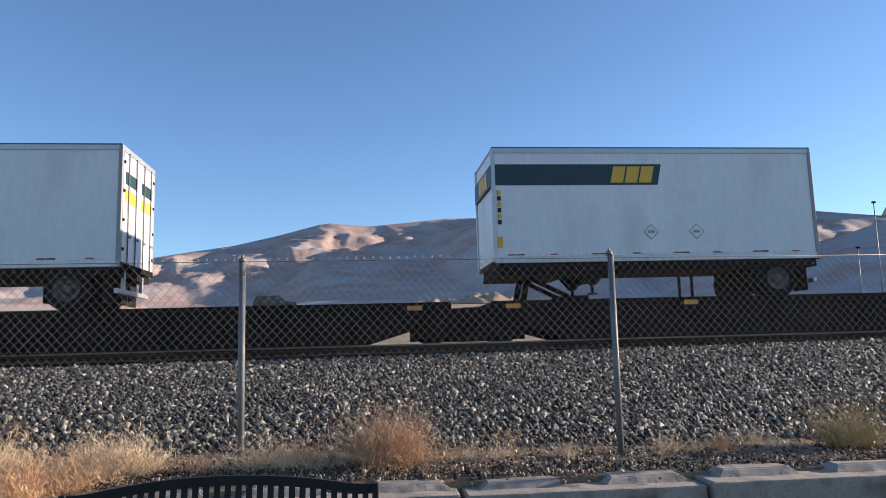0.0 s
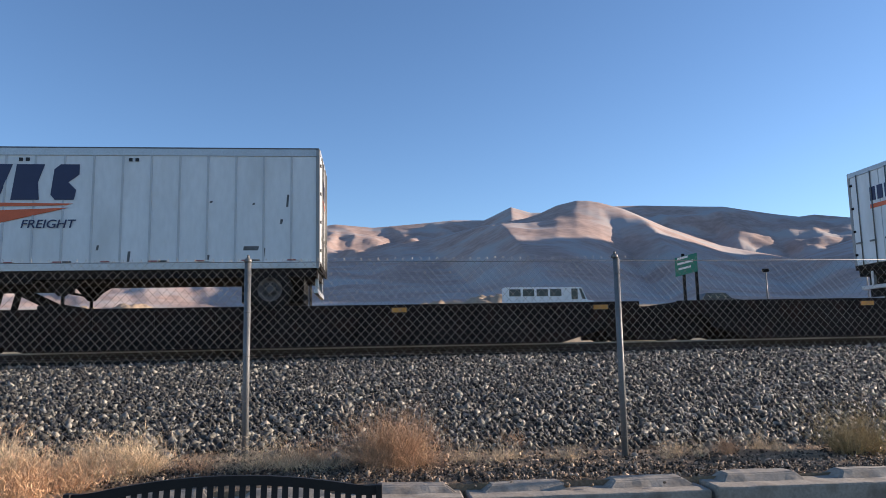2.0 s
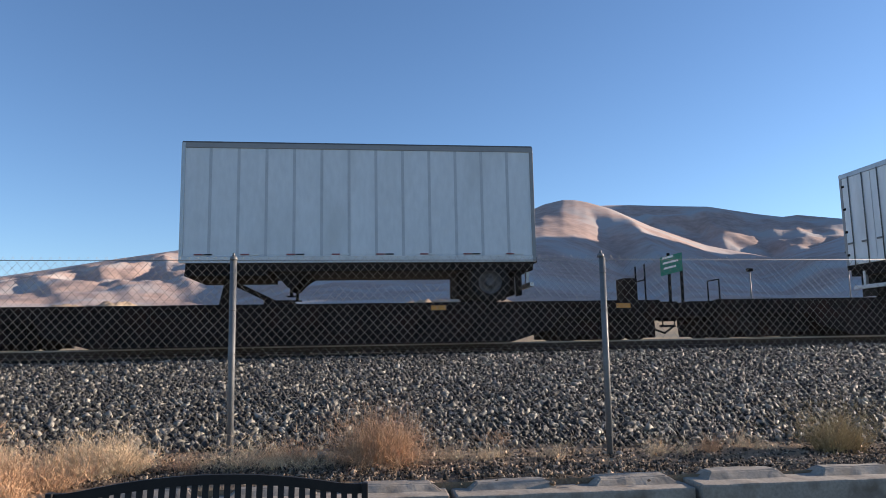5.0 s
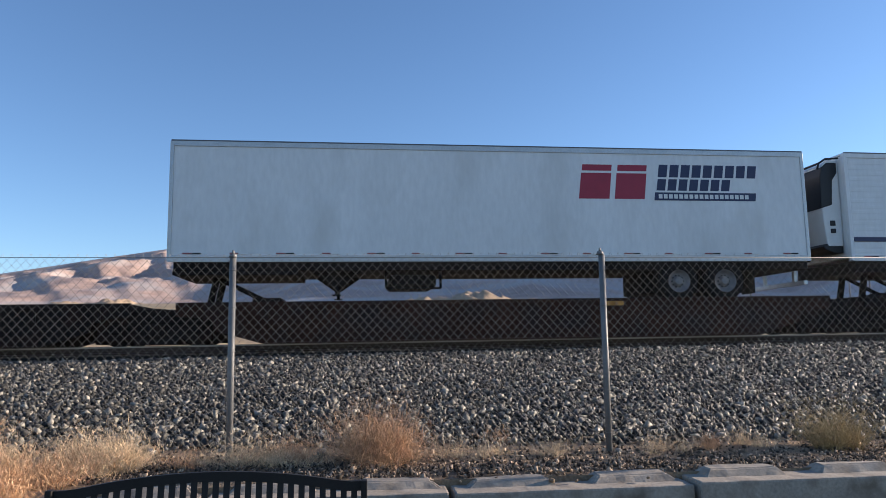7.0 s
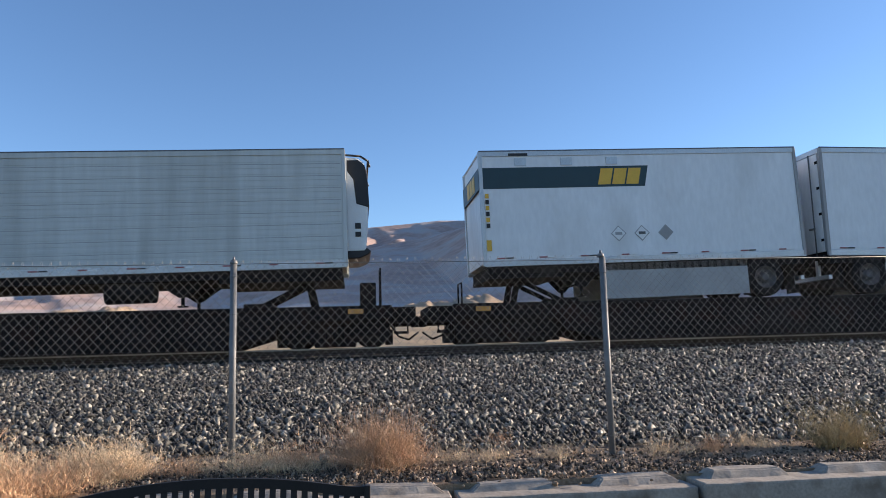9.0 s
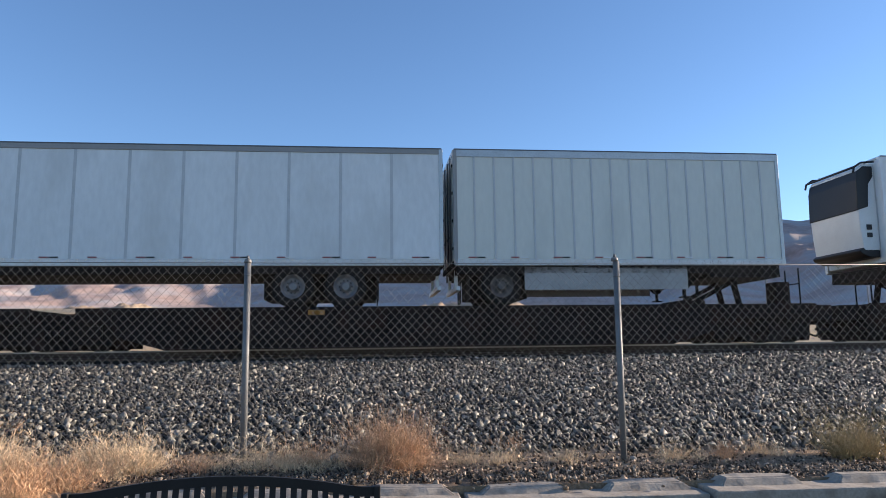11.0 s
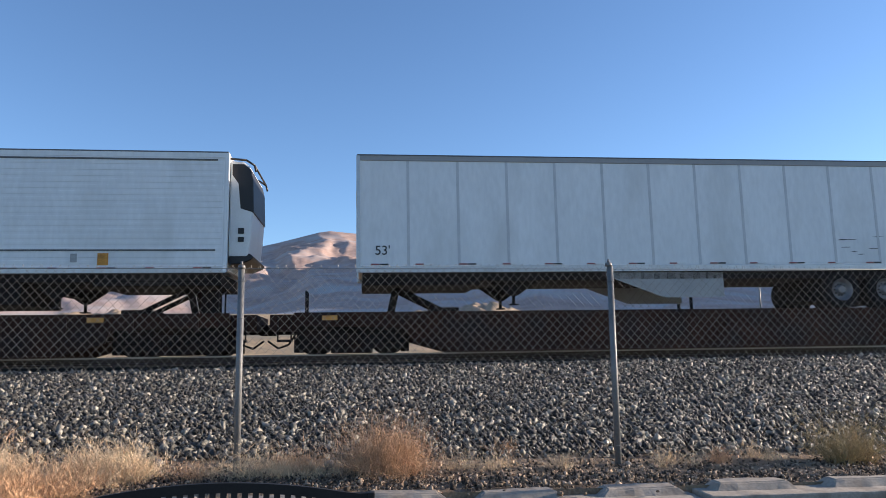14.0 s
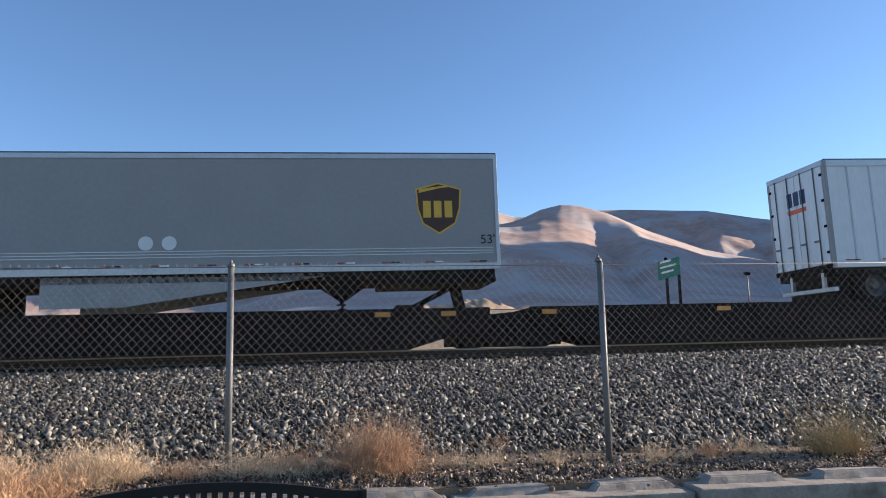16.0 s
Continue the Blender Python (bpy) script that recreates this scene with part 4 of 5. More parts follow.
def yrc_mark(t, u):
    """Navy blocks over an orange wedge."""
    y = -0.022
    lo, hi, m = TOP - 1.27, TOP - 0.42, TOP - 0.85
    sheet(t, "logo_block", [(u + 0.16, lo), (u + 0.44, lo), (u + 0.72, hi), (u + 0.02, hi)], NAVY, y)
    sheet(t, "logo_block", [(u + 0.72, lo), (u + 1.34, lo), (u + 1.30, m), (u + 1.44, hi), (u + 0.82, hi)], NAVY, y)
    sheet(t, "logo_block", [(u + 1.60, lo + 0.12), (u + 1.70, lo), (u + 2.12, lo), (u + 2.16, lo + 0.24), (u + 1.98, m), (u + 2.22, hi - 0.24), (u + 2.22, hi), (u + 1.80, hi), (u + 1.66, hi - 0.12)], NAVY, y)
    sheet(t, "logo_stripe", [(u + 0.05, TOP - 1.43), (u + 1.95, TOP - 1.40), (u + 2.1, TOP - 1.36), (u + 0.08, TOP - 1.33)], ORANGE, y)
    sheet(t, "logo_wedge", [(u + 0.0, TOP - 1.93), (u + 2.0, TOP - 1.46), (u + 0.09, TOP - 1.53)], ORANGE, y)
    word(t, "FREIGHT", u + 0.98, u + 2.2, TOP - 1.94, TOP - 1.74, NAVY, 0.2, y)


def end_mark(t, x, out, mats):
    """A small mark on an end wall."""
    for k in range(3):
        y0 = 0.86 + 0.30 * k
        part("logo_block", box(B(), *sorted((x, x + out * 0.012)), y0, y0 + 0.22, TOP - 1.02, TOP - 0.62), mats[0], t)
    part("logo_stripe", box(B(), *sorted((x, x + out * 0.012)), 0.86, 1.7, TOP - 1.24, TOP - 1.12), mats[1], t)


def abf_banner(t, u0, u1, letters):
    sheet(t, "banner", [(u0, TOP - 0.98), (u1 - 0.12, TOP - 0.98), (u1, TOP - 0.44), (u0, TOP - 0.44)], GREEN)
    blocks(t, letters, letters + 1.12, TOP - 0.92, TOP - 0.50, 3, GOLD, 0.1, -0.012, 0.12)


def placards(t, u, mat=PALE):
    for k in range(2):
        x, z, r = u + 1.2 * k, TOP - 2.2, 0.17
        e = r + 0.035
        sheet(t, "placard_frame", [(x, z - e), (x + e, z), (x, z + e), (x - e, z)], SKIRT, -0.011)
        sheet(t, "placard", [(x, z - r), (x + r, z), (x, z + r), (x - r, z)], mat, -0.016)


def placard(t, x, mat, back=None):
    """One diamond sign in its holder."""
    z = TOP - 2.2
    for name, r, m, y in (("placard_frame", 0.205, SKIRT, -0.011), ("placard", 0.175, mat, -0.016)):
        sheet(t, name, [(x, z - r), (x + r, z), (x, z + r), (x - r, z)], m, y)
    if back:
        sheet(t, "placard_bar", rect(x - 0.09, x + 0.09, z - 0.035, z + 0.035), back, -0.020)


def front_banner(t, x):
    """The banner carried round the nose, and the unit's mark on the corner."""
    part("front_banner", box(B(), x - 0.034, x - 0.026, 0.02, WIDE - 0.02, TOP - 0.98, TOP - 0.44), GREEN, t)
    for k in range(3):
        part("logo_block", box(B(), x - 0.042, x - 0.036, 0.62 + 0.42 * k, 0.96 + 0.42 * k, TOP - 0.92, TOP - 0.50), GOLD, t)
    for k in range(6):
        sheet(t, "unit_mark", rect(x + 0.10, x + 0.19, TOP - 1.22 - 0.15 * k, TOP - 1.11 - 0.15 * k), DARK if k % 2 else GOLD, -0.030, -0.025)
    sheet(t, "unit_sticker", rect(x + 0.08, x + 0.2, TOP - 2.55, TOP - 2.28), GOLD, -0.030, -0.025)


def shield(t, x0, x1, z0, z1, mat, y=-0.014):
    m = (x0 + x1) / 2
    h = z1 - z0
    sheet(t, "shield", [(m, z0), (x0 + 0.86 * (x1 - x0), z0 + 0.2 * h), (x1 - 0.03, z0 + 0.5 * h), (x1, z1 - 0.12 * h), (m, z1), (x0, z1 - 0.12 * h), (x0 + 0.03, z0 + 0.5 * h), (x0 + 0.14 * (x1 - x0), z0 + 0.2 * h)], mat, y)


def road_shield(t, x0, x1, z0, z1, mat, y):
    """A shield with a bowed top, straight sides that taper and a blunt point."""
    w, h = x1 - x0, z1 - z0
    sheet(t, "shield", [(x0 + w / 2, z0), (x0 + 0.79 * w, z0 + 0.24 * h), (x0 + 0.82 * w, z0 + 0.30 * h), (x1, z1 - 0.10 * h), (x0 + 0.75 * w, z1 - 0.02 * h), (x0 + w / 2, z1), (x0 + 0.25 * w, z1 - 0.02 * h), (x0, z1 - 0.10 * h), (x0 + 0.18 * w, z0 + 0.30 * h), (x0 + 0.21 * w, z0 + 0.24 * h)], mat, y)


def prime_mark(t):
    """A raised dark block mark, a word, and a shield with a road on it."""
    sheet(t, "logo_block", [(5.62, TOP - 0.98), (7.20, TOP - 0.98), (7.24, TOP - 0.50), (7.12, TOP - 0.38), (5.45, TOP - 0.36), (5.45, TOP - 0.82)], NAVY, -0.014)
    blocks(t, 5.66, 7.22, TOP - 0.94, TOP - 0.56, 5, PALE, 0.0, -0.019, 0.24)
    for k in range(5):
        u = 5.55 + 0.33 * k
        sheet(t, "logo_slit", [(u, TOP - 0.50), (u + 0.03, TOP - 0.50), (u - 0.08, TOP - 0.40), (u - 0.11, TOP - 0.40)], PALE, -0.019)
    word(t, "INTERMODAL", 7.40, 10.72, TOP - 0.99, TOP - 0.64, NAVY, 0.2, -0.014, 0.0)
    road_shield(t, 7.17, 9.0, TOP - 2.27, TOP - 1.08, NAVY, -0.014)
    road_shield(t, 7.22, 8.95, TOP - 2.22, TOP - 1.12, PALE, -0.017)
    road_shield(t, 7.255, 8.915, TOP - 2.18, TOP - 1.145, NAVY, -0.020)
    for x0, x1, x2, x3 in ((7.55, 7.60, 7.86, 7.84), (8.52, 8.57, 8.33, 8.30)):
        sheet(t, "shield_stripe", [(x0, TOP - 1.93), (x1, TOP - 1.93), (x2, TOP - 1.22), (x3, TOP - 1.22)], PALE, -0.024)
    for z0, z1, w in ((2.10, 1.88, 0.045), (1.80, 1.62, 0.036), (1.55, 1.42, 0.03), (1.36, 1.26, 0.024)):
        sheet(t, "shield_stripe", rect(8.08 - w, 8.08 + w, TOP - z0, TOP - z1), PALE, -0.024)
    sheet(t, "shield_glint", [(8.18, TOP - 1.98), (8.55, TOP - 1.85), (8.47, TOP - 1.55), (8.20, TOP - 1.50)], SKIRT, -0.023)
    blocks(t, 6.8, 9.5, TOP - 2.67, TOP - 2.53, 19, NAVY, 0.0, -0.014, 0.2)
    for z in (TOP - 0.2, TOP - 2.40):
        sheet(t, "trim_strip", rect(0.35, 15.9, z - 0.018, z + 0.018), SCUFF, -0.02)
        sheet(t, "trim_edge", rect(0.35, 15.9, z + 0.02, z + 0.05), PALE, -0.018)
    for u in (2.72, 13.25):
        sheet(t, "sticker", rect(u, u + 0.24, TOP - 2.75, TOP - 2.47), YELLOW, -0.016)
    sheet(t, "sticker", rect(12.65, 12.8, TOP - 2.68, TOP - 2.48), SKIRT, -0.016)


L53, L28 = 16.15, 8.53
TRAIN = []
# how far the two ends of a trailer sit lower than usual
SINK = {3: (0.06, 0.05), 20: (0.02, 0.06), 38: (0.10, 0.08), 62: (-0.00, 0.07), 74: (0.00, 0.05), 99: (0.09, 0.10), 145: (-0.00, 0.05), 163: (0.03, 0.08), 180: (0.08, 0.20), 198: (0.31, 0.05), 217: (0.10, -0.06), 226: (-0.06, -0.00), 275: (0.00, 0.06), 293: (0.08, 0.10), 314: (0.05, 0.03), 333: (0.04, -0.00), 351: (0.17, 0.06), 368: (0.14, 0.04), 393: (0.11, -0.00)}


def put(s, t):
    TRAIN.append((s, t, *SINK.get(round(s), (0.0, 0.0))))
    return t


def yrc(s, front_left, u, label, **kw):
    t = put(s, trailer(label, L28, front_left, "ribs", ribs=12, **kw))
    yrc_mark(t, u - 0.08)
    for d in (0.78, 0.93) if u > 3 else (0.78, 0.93, 3.25, 3.40):
        sheet(t, "marker_lamp", rect(u + d, u + d + 0.08, TOP - 0.34, TOP - 0.26), DARK, -0.022)
    end_mark(t, 0.0 if front_left else -0.03, -1, (NAVY, ORANGE))
    end_mark(t, L28 + (0.03 if front_left else 0.0), 1, (NAVY, ORANGE))
    return t


t = put(-14.38, trailer("white smooth-sided pup trailer with yellow marks on its doors", L28, True))
for z in (0.62, 1.05):
    for y0 in (0.2, 1.45):
        part("logo_block", box(B(), L28 + 0.03, L28 + 0.04, y0, y0 + 0.9, TOP - z - 0.3, TOP - z), GOLD if z > 1 else GREEN, t)
t = put(3.04, trailer("white pup trailer with dark green banner and yellow mark", L28, True))
abf_banner(t, 0.0, 4.42, 3.05)
front_banner(t, 0.0)
for u in (4.04, 5.25):
    placard(t, u, PALE, SKIRT)
yrc(20.23, True, 0.85, "white ribbed pup trailer with navy and orange marks")
yrc(37.81, True, 0.82, "white ribbed pup trailer, scuffed and dented, navy and orange marks")
scuffed = TRAIN[-1][1]
for x, z, w, h in ((5.95, 1.3, 0.06, 0.05), (6.95, 1.35, 0.05, 0.05), (7.75, 1.15, 0.05, 0.30), (7.6, 1.75, 0.06, 0.12), (6.75, 2.4, 0.35, 0.1), (3.4, 2.35, 0.05, 0.12), (4.1, 2.5, 0.06, 0.25), (5.9, 2.6, 0.06, 0.16), (7.2, 2.45, 0.05, 0.2)):
    sheet(scuffed, "dent", rect(x, x + w, TOP - z - h, TOP - z, 0.02), SCUFF, -0.004)
yrc(62.01, False, 5.6, "white ribbed pup trailer loaded backwards, navy and orange marks")
yrc(73.70, True, 0.85, "white ribbed pup trailer with side skirts, navy and orange marks", skirt=(2.2, 6.6, 0.42))
t = put(99.42, trailer("white pup trailer with faded orange and yellow stripe", L28, False))
for k in range(6):
    sheet(t, "stripe", rect(2.05 + 0.5 * k, 2.05 + 0.5 * (k + 1), TOP - 0.85, TOP - 0.33), material("orange_fade", (0.62, 0.60 - 0.075 * k, 0.55 - 0.085 * k), 0.5), -0.006)
sheet(t, "stripe", rect(6.6, 8.35, TOP - 0.85, TOP - 0.33), GOLD, -0.006)
sheet(t, "logo_frame", rect(5.1, 6.5, TOP - 0.88, TOP - 0.30), ORANGE, -0.012)
blocks(t, 5.22, 6.42, TOP - 0.80, TOP - 0.38, 6, DARK, 0.0, -0.016, 0.25)
placards(t, 0.5, SEAM)
# between the two stretches of clear view
t = put(113.31, trailer("white smooth-sided pup trailer on the railcar", L28, True, "panels"))
t = put(132.20, trailer("white ribbed pup trailer on the railcar", L28, False, "ribs"))
t = put(145.39, trailer("white pup trailer with large green mark and orange bar", L28, True, skirt=(2.0, 6.9, 0.16)))
for x0, x1 in ((2.62, 3.9), (3.95, 5.0), (5.05, 6.3)):
    sheet(t, "logo_block", [(x0, TOP - 1.72), (x1 - 0.32, TOP - 1.72), (x1, TOP - 0.56), (x0 + 0.75 if x0 < 3 else x0 + 0.3, TOP - 0.56)], GREEN)
sheet(t, "logo_bar", rect(2.2, 4.2, TOP - 2.12, TOP - 1.85, 0.1), GOLD)
word(t, "Freight", 4.45, 6.0, TOP - 2.22, TOP - 1.80, NAVY, 0.2)
blocks(t, 3.5, 5.2, TOP - 2.40, TOP - 2.28, 12, NAVY, 0.0)
sheet(t, "sign_panel", rect(6.85, 8.4, TOP - 1.80, TOP - 1.42), GREEN)
blocks(t, 6.95, 7.5, TOP - 1.72, TOP - 1.50, 2, PALE, 0, -0.012)
blocks(t, 7.6, 8.25, TOP - 1.68, TOP - 1.52, 5, PALE, 0, -0.012)
t = put(162.57, trailer("long white smooth trailer with crimson and navy marks", L53, True))
bm = box(B(), 5.2, 6.35, 0.35, 2.2, BOT - 0.58, BOT - 0.28, 0.08)
part("spare_carrier", bm, STEEL, t)
part("carrier_frame", tube(B(), (5.1, 0.33, BOT - 0.62), (6.45, 0.33, BOT - 0.62), 0.03, 8), STEEL, t)
for u in (5.1, 6.45):
    part("carrier_strap", tube(B(), (u, 0.33, BOT - 0.62), (u, 0.33, BOT - 0.15), 0.03, 8), STEEL, t)
for u in (9.98, 10.92):
    sheet(t, "logo_block", rect(u, u + 0.80, TOP - 1.33, TOP - 0.66, 0.08), RED)
    sheet(t, "logo_block", rect(u + 0.10, u + 0.88, TOP - 0.60, TOP - 0.44, 0.02), RED)
blocks(t, 12.1, 14.85, TOP - 0.75, TOP - 0.42, 9, NAVY, 0.05, gap=0.22)
blocks(t, 12.05, 14.1, TOP - 1.10, TOP - 0.80, 7, NAVY, 0.05, gap=0.22)
sheet(t, "name_strip", rect(11.98, 14.75, TOP - 1.36, TOP - 1.15, 0.03), NAVY)
blocks(t, 12.1, 14.6, TOP - 1.31, TOP - 1.20, 18, PALE, 0, -0.012, 0.3)
t = put(179.92, trailer("long white refrigerated trailer with navy panel and stripe", L53, True, "lines", reefer=True, rack=True, grille=1.45, disc=4.4, signs=False))
sheet(t, "name_panel", rect(1.35, 4.28, TOP - 1.40, TOP - 0.42), NAVY, -0.016)
for z in (0.50, 1.33):
    sheet(t, "panel_line", rect(1.35, 4.28, TOP - z - 0.03, TOP - z), RED, -0.02)
blocks(t, 1.5, 2.6, TOP - 1.08, TOP - 0.92, 7, PALE, 0.03, -0.02, 0.3)
word(t, "Transport", 2.85, 4.22, TOP - 1.14, TOP - 0.86, PALE, 0.3, -0.022)
sheet(t, "panel_spot", [(2.75, TOP - 1.25), (2.86, TOP - 1.0), (2.75, TOP - 0.7), (2.64, TOP - 1.0)], RED, -0.02)
sheet(t, "side_stripe", rect(0.1, 16.05, TOP - 2.42, TOP - 2.30), NAVY, -0.02)
t = put(197.80, trailer("long dirty silver refrigerated trailer with corrugated sides", L53, False, "lines", DIRTY, reefer=True))
t = put(217.31, trailer("white pup trailer with dark green banner, skirts and placards", L28, True, skirt=(3.0, 6.9, 0.10)))
abf_banner(t, 0.0, 4.42, 3.05)
for u, m, b in ((3.49, PALE, SKIRT), (4.11, PALE, SCUFF), (4.75, GREY, None)):
    placard(t, u, m, b)
front_banner(t, 0.0)
sheet(t, "roof_slot", rect(0.75, 1.25, TOP - 0.145, TOP - 0.075), DARK, -0.026, -0.020)
for u in (0.9, 2.1, 3.3):
    sheet(t, "vent", rect(u, u + 0.3, TOP - 0.40, TOP - 0.20), ALU, -0.02)
t = put(226.46, trailer("white pup trailer with dark green banner and skirts, loaded backwards", L28, False, skirt=(2.6, 6.9, 0.10)))
abf_banner(t, 4.15, 8.45, 4.4)
t = put(236.28, trailer("white smooth pup trailer standing on the railcar", L28, True))
t = put(246.79, trailer("long grey-white panelled trailer on the railcar", L53, True, "panels"))
t = put(263.25, trailer("cream-white ribbed pup trailer with skirts, loaded backwards", L28, False, "ribs", OFFWHITE, ribs=16, skirt=(2.6, 6.8, 0.40)))
for s, fl, lab in ((274.69, True, "long white refrigerated trailer with navy mark and shield"), (293.37, True, "long cream refrigerated trailer with navy mark and shield"), (313.60, False, "long white refrigerated trailer with navy shield, loaded backwards")):
    t = put(s, trailer(lab, L53, fl, "lines", OFFWHITE if "cream" in lab else WHITE, reefer=True, rack=True))
    prime_mark(t)
t = put(332.84, trailer("long white panelled trailer with scratched side", L53, True, "panels", skirt=(6.2, 9.3, 0.34, 1.5)))
rg = random.Random(8)
for k in range(9):
    x, z = rg.uniform(12.4, 15.2), rg.uniform(2.0, 2.55)
    sheet(t, "scratch", rect(x, x + rg.uniform(0.1, 0.45), TOP - z, TOP - z + 0.018, rg.uniform(-0.2, 0.2)), SCUFF, -0.004)
for k in range(4):
    part("front_text_bar", box(B(), -0.034, -0.024, 0.35 + 0.28 * k, 0.55 + 0.28 * k, TOP - 1.15, TOP - 0.85), GOLD, t)
crv = bpy.data.curves.new("length_mark", "FONT")
crv.body, crv.size, crv.extrude = "53'", 0.32, 0.003
fnt = new("length_mark", crv)
dg = bpy.context.evaluated_depsgraph_get()
txt = bpy.data.meshes.new_from_object(fnt.evaluated_get(dg))
bpy.data.objects.remove(fnt)
txt.materials.clear()
txt.materials.append(DARK)
ob = new("length_mark", txt)
ob.parent, ob.matrix_local = t, pose(0.42, -0.01, TOP - 2.5, 90)
t = put(350.74, trailer("long white refrigerated trailer with corrugated sides, loaded backwards", L53, False, "lines", reefer=True))
for x, z, w, h in ((2.0, 1.38, 0.14, 0.12), (1.72, 1.32, 0.3, 0.02), (2.2, 2.07, 0.4, 0.03), (13.0, 2.28, 0.14, 0.09), (13.25, 2.26, 0.12, 0.09), (15.4, 2.3, 0.12, 0.1)):
    sheet(t, "scuff", rect(x, x + w, TOP - z, TOP - z + h, 0.03), SCUFF, -0.012)
t = put(368.15, trailer("long grey trailer with brown and gold shield, side skirts", L53, False, "smooth", GREY, skirt=(4.3, 10.7, 0.26, 4.6)))
blocks(t, 1.08, 1.90, TOP - 1.62, TOP - 1.28, 3, NAVY, 0, gap=0.2)
word(t, "Freight", 2.02, 3.45, TOP - 1.70, TOP - 1.26, NAVY, 0, -0.012, 0.016)
shield(t, 14.10, 15.24, TOP - 2.06, TOP - 0.76, GOLD, -0.010)
shield(t, 14.14, 15.20, TOP - 2.01, TOP - 0.80, BROWN, -0.014)
sheet(t, "shield_swoosh", [(14.18, TOP - 1.02), (14.7, TOP - 0.90), (15.16, TOP - 0.84), (14.7, TOP - 0.85), (14.18, TOP - 0.93)], GOLD, -0.018)
blocks(t, 14.28, 15.08, TOP - 1.64, TOP - 1.22, 3, GOLD, 0, -0.018, 0.28)
# Each placard here is a pale disc painted for a reflection on the side.
for u in (7.75, 8.28):
    sheet(t, "placard", [(u + 0.17 * math.cos(a * math.pi / 6), TOP - 2.2 + 0.17 * math.sin(a * math.pi / 6)) for a in range(12)], PALE, -0.012)
ob = new("length_mark", txt)
ob.parent, ob.matrix_local = t, pose(15.68, -0.01, TOP - 2.3, 90)
for z in (2.4, 2.47, 2.54):
    sheet(t, "trim_strip", rect(0.1, 16.0, TOP - z - 0.012, TOP - z + 0.012), ALU, -0.012)
yrc(393.28, False, 5.6, "white ribbed pup trailer loaded backwards, navy and orange marks")


# railcars
JOINTS = [(-32.38, 0), (-14.88, 1), (2.41, 0), (19.93, 0), (37.23, 0), (54.72, 0), (72.30, 1), (90.58, 0), (108.91, 0), (125.76, 1), (144.64, 0), (162.29, 0), (179.68, 0), (197.00, 0), (215.73, 1), (234.80, 0), (253.95, 0), (273.29, 1), (292.93, 0), (311.86, 0), (330.61, 1), (349.11, 0), (367.04, 0), (384.50, 0), (401.88, 1)]


def bogie(parent, x):
    """A two-axle truck: side frames, wheels, bolster; z from the deck."""
    rz = RAIL_Z - DECK_Z
    g = part("bogie", box(B(), x - 0.22, x + 0.22, 0.25, 2.34, rz + 0.45, rz + 0.86, 0.03), CARBLACK, parent)
    yc = 1.295
    for y in (yc - 1.06, yc + 1.0):
        out = [(x - 1.26, rz + 0.12), (x - 0.55, rz + 0.16), (x - 0.40, rz + 0.06), (x + 0.40, rz + 0.06), (x + 0.55, rz + 0.16), (x + 1.26, rz + 0.12), (x + 1.30, rz + 0.62), (x + 1.05, rz + 0.84), (x - 1.05, rz + 0.84), (x - 1.30, rz + 0.62)]
        part("side_frame", plate(B(), out, y, y + 0.13), CARBLACK, g)
        for dx in (-0.16, 0, 0.16):
            part("spring", tube(B(), (x + dx, y - 0.02, rz + 0.2), (x + dx, y - 0.02, rz + 0.5), 0.06, 8), CARBLACK, g)
        for dx in (-0.89, 0.89):
            part("axle_box", box(B(), x + dx - 0.16, x + dx + 0.16, y - 0.06, y + 0.01, rz + 0.28, rz + 0.58, 0.03), CARBLACK, g)
    part("brake_beam", box(B(), x - 0.50, x + 0.50, 0.30, 2.29, rz + 0.02, rz + 0.30, 0.03), CARBLACK, g)
    for dx in (-1.33, 1.33):
        part("brake_rod", box(B(), x + dx - 0.06, x + dx + 0.06, 0.45, 2.14, rz + 0.05, rz + 0.42, 0.02), CARBLACK, g)
    for dx in (-0.89, 0.89):
        for y, s in ((yc - 0.75, 1), (yc + 0.75, -1)):
            part("wheel", lathe(B(), [(0.12, -0.08), (0.36, -0.06), (0.40, -0.065), (0.42, -0.06), (0.425, 0.05), (0.45, 0.065), (0.45, 0.085), (0.2, 0.06)], (x + dx, y, rz + 0.425), 28, s), CARBLACK, g)
    return g


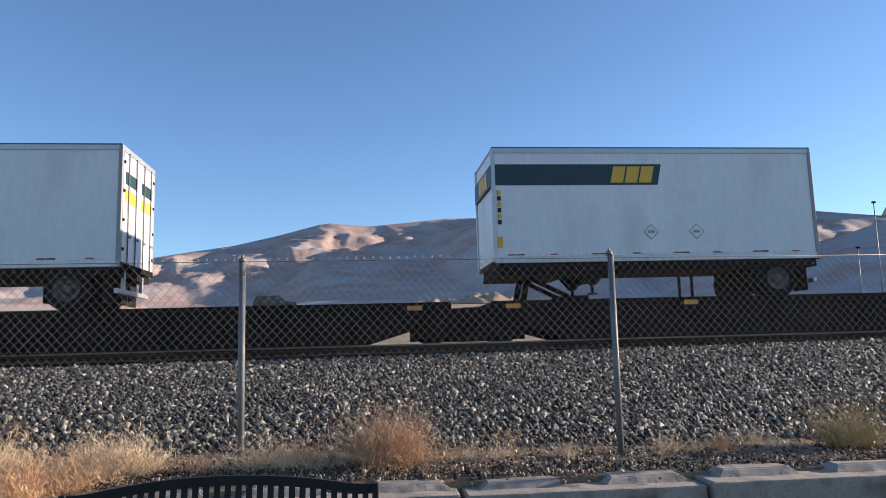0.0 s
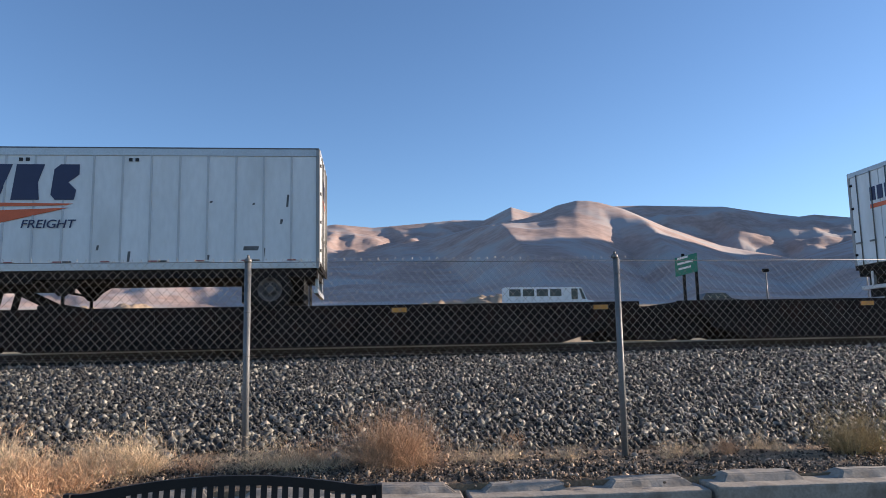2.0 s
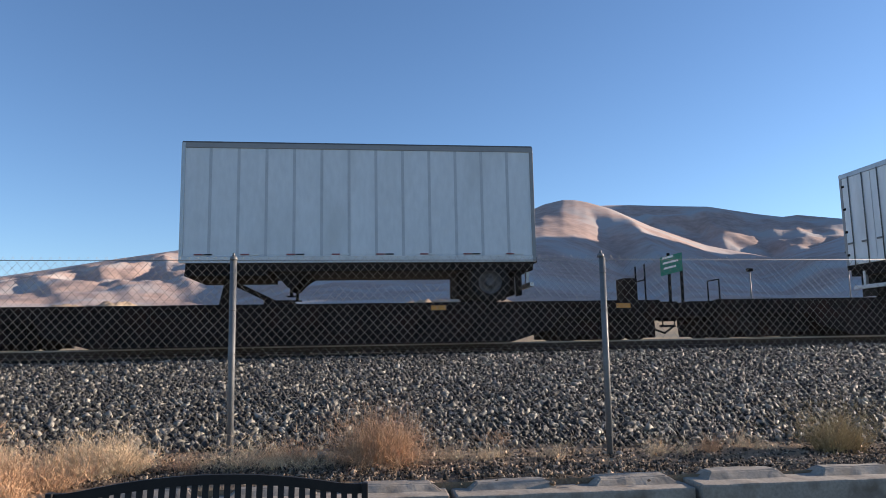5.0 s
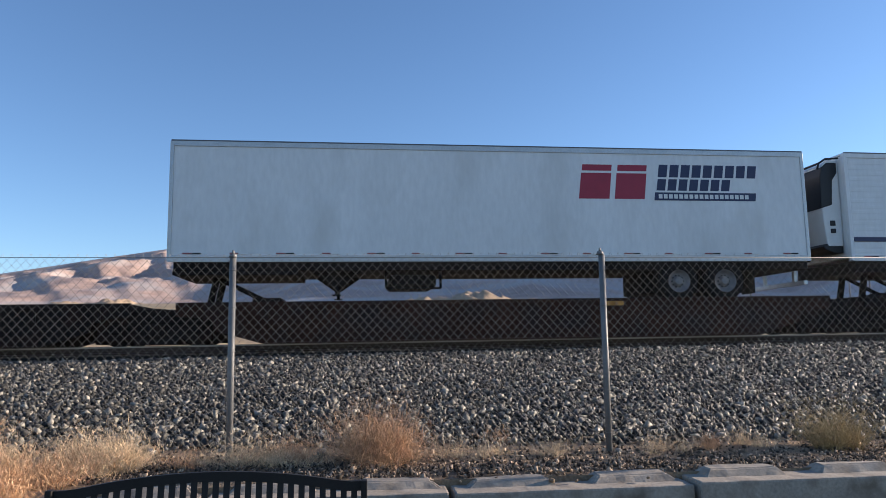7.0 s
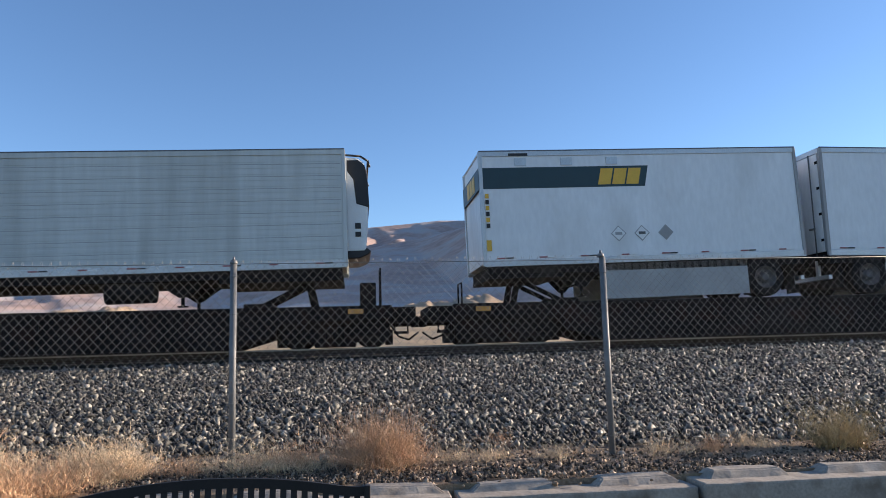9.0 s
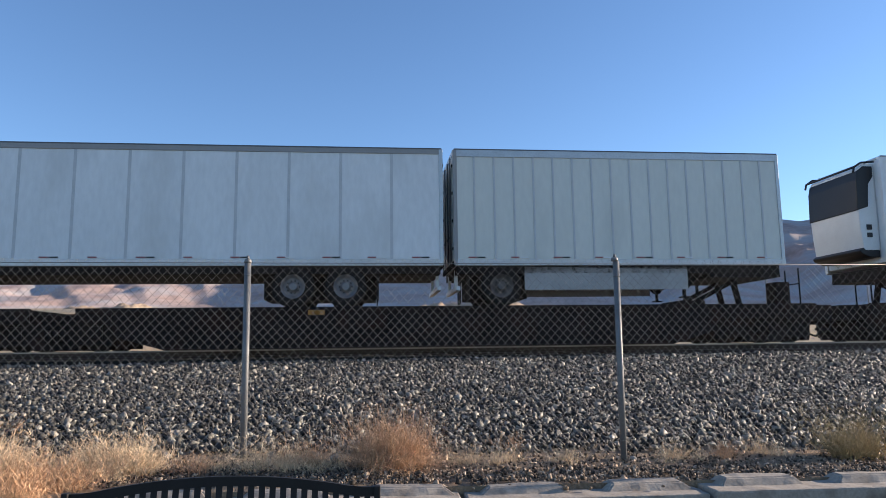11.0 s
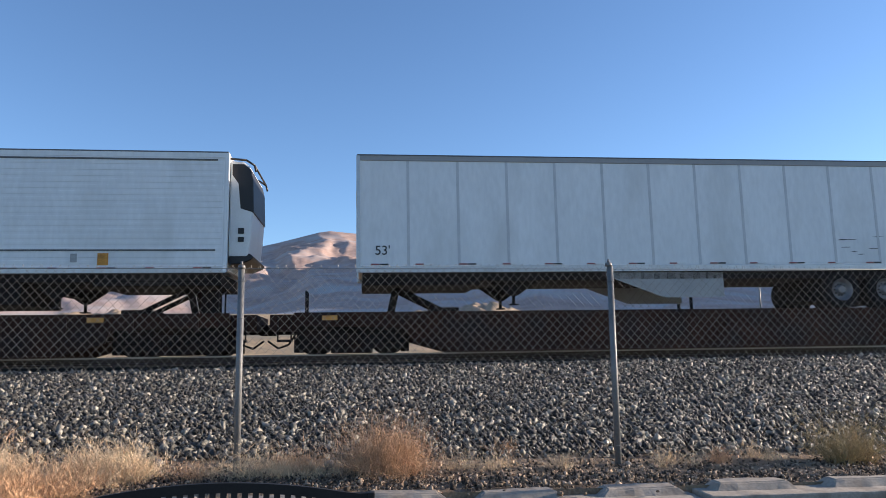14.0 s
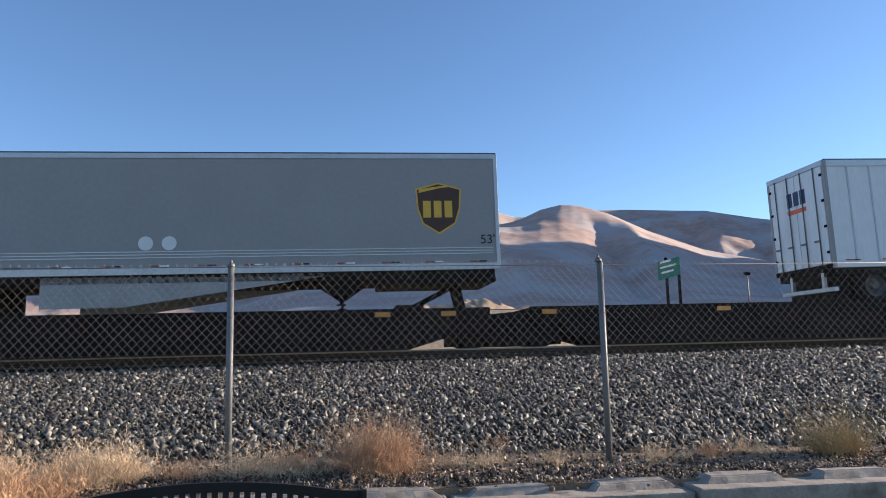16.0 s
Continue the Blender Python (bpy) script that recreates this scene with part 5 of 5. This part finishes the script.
def railcar(k):
    (s0, c0), (s1, c1) = JOINTS[k], JOINTS[k + 1]
    brown = k in (11, 19, 20)
    mat = CARBROWN if brown else CARBLACK
    car = thing("flat_railcar", "rusty brown articulated flat railcar" if brown else "black articulated flat railcar carrying trailers", "railcar", "railcars of the train")
    ln = s1 - s0
    a, b = (0.75 if c0 else 0.5), ln - (0.75 if c1 else 0.5)
    ta, tb = (2.1 if c0 else 0.0), ln - (2.1 if c1 else 0.0)
    low = RAIL_Z - DECK_Z
    part("deck", box(B(), a, b, 0.03, 2.56, -0.13, -0.005, 0.015), mat, car)
    for y in (0.0, 2.53):
        out = [(a, -0.30), (ta + 1.30, -0.36), (ta + 1.40, low + 0.32), (ta + 2.5, low + 0.002), (tb - 2.5, low + 0.002), (tb - 1.40, low + 0.32), (tb - 1.30, -0.36), (b, -0.30), (b, 0.02), (a, 0.02)]
        part("side_sill", plate(B(), out, y, y + 0.06), mat, car)
        part("top_chord", box(B(), a, b, *((y - 0.03, y - 0.002) if y == 0.0 else (y + 0.062, y + 0.09)), -0.10, 0.012, 0.006), mat, car)
        part("bottom_flange", box(B(), ta + 2.55, tb - 2.55, *((y - 0.045, y - 0.002) if y == 0.0 else (y + 0.062, y + 0.105)), low + 0.004, low + 0.05, 0.006), mat, car)
    part("centre_sill", box(B(), a, b, 0.95, 1.64, low + 0.42, -0.12, 0.02), mat, car)
    # stake pockets and edge details
    n = 12
    me = mesh_of("stake_pocket", box(B(), -0.05, 0.05, -0.042, -0.002, -0.42, -0.102, 0.006), mat)
    for i in range(n):
        o = new("stake_pocket", me)
        o.parent, o.location = car, (a + (b - a) * (i + 0.5) / n, 0, 0)
    rg = random.Random(k)
    for i in range(2):
        x = rg.choice((a + 0.5, b - 1.1, ln * 0.3, ln * 0.62, ln * 0.8)) + rg.uniform(-0.2, 0.2)
        part("yellow_plate", box(B(), x, x + 0.36, -0.05, -0.037, -0.17, -0.06), YELLOW, car)
    # trucks
    if k == 0 or c0:
        bogie(car, ta)
    bogie(car, tb)
    if not c0:
        part("joint_cover", box(B(), -0.52, 0.52, 0.35, 2.2, -0.30, -0.13, 0.03), mat, car)
    # coupler end
    for c, x, s in ((c0, a, -1), (c1, b, 1)):
        if c:
            bm = B()
            tube(bm, (x, 1.295, low + 0.62), (x + s * 0.74, 1.295, low + 0.62), 0.12, 10)
            box(bm, *sorted((x + s * 0.55, x + s * 0.745)), 1.15, 1.44, low + 0.48, low + 0.76, 0.03)
            part("coupler", bm, CARBLACK, car)
            part("end_sill", box(B(), *sorted((x - s * 0.1, x + s * 0.60)), 0.25, 2.34, -0.40, -0.012, 0.02), mat, car)
            part("end_step", box(B(), *sorted((x + s * 0.05, x + s * 0.40)), 0.02, 0.22, low + 0.30, low + 0.36, 0.01), CARBLACK, car)
            bm = B()
            for xx in (0.07, 0.38):
                tube(bm, (x + s * xx, 0.05, low + 0.30), (x + s * xx, 0.05, -0.10), 0.018, 6)
            part("step_hanger", bm, CARBLACK, car)
            bm = B()
            pts = [(x, 0.8, low + 0.55), (x + s * 0.2, 0.8, low + 0.25), (x + s * 0.45, 0.8, low + 0.16), (x + s * 0.7, 0.8, low + 0.34)]
            for p, q in zip(pts, pts[1:]):
                tube(bm, p, q, 0.028, 6)
            part("air_hose", bm, RUBBER, car)
            bm = B()
            for yy in (0.25, 0.85):
                tube(bm, (x - s * 0.25, yy, 0), (x - s * 0.25, yy, 0.95 if s > 0 else 0.55), 0.022, 6)
            tube(bm, (x - s * 0.25, 0.25, 0.55), (x - s * 0.25, 0.85, 0.55), 0.018, 6)
            part("hand_rail", bm, CARBLACK, car)
            if s > 0:
                part("brake_box", box(B(), x - 0.75, x - 0.35, 0.5, 1.0, 0.0, 0.62, 0.04), CARBLACK, car)
    TRAIN.append((s0, car, 0.0, 0.0))
    return car


def hitch(car, x, s):
    """The folding stand that holds a trailer's kingpin; s tells towards which end it leans."""
    bm = B()
    for y in (0.85, 1.75):
        tube(bm, (x - s * 0.12, y, 0.0), (x + s * 0.05, y, BOT - 0.24), 0.085, 8)
        tube(bm, (x + s * 0.08, y, BOT - 0.36), (x + s * 1.25, y, 0.06), 0.06, 8)
    box(bm, x - 0.3, x + 0.3, 0.75, 1.85, BOT - 0.30, BOT - 0.22, 0.02)
    box(bm, x + s * 1.25 - 0.35, x + s * 1.25 + 0.35, 0.7, 1.9, 0.0, 0.16, 0.03)
    part("trailer_hitch", bm, CARBLACK, car)


CARS = [railcar(k) for k in range(len(JOINTS) - 1)]
for s, t, _a, _b in list(TRAIN):
    if t in CARS:
        continue
    long = t.name.startswith("semi")
    front_left = t.children[-1] is not None and any(c.name.startswith("rear_bumper") and c.data.vertices[0].co.x > 4 for c in t.children)
    kp = s + (0.95 if front_left else (L53 if long else L28) - 0.95)
    for k, car in enumerate(CARS):
        if JOINTS[k][0] <= kp < JOINTS[k + 1][0]:
            hitch(car, kp - JOINTS[k][0], 1 if front_left else -1)


def motions():
    for s, t, a, b in TRAIN:
        lean = math.degrees(math.atan2(b - a, L53 if t.name.startswith("semi") else L28))
        walk(t, [(sec, LINE @ pose(s - d, 0, -a, 0, lean)) for sec, d in RUN])
    walk(SUV, [(sec, pose(40.2 + 27.0 * (sec - 2.0), 84.5, 6.0)) for sec in (0, 8, 16)])
    walk(VAN, [(sec, pose(16.0 + 43.0 * (sec - 2.0), 88.0, 6.0)) for sec in (0, 8, 16)])


motions()
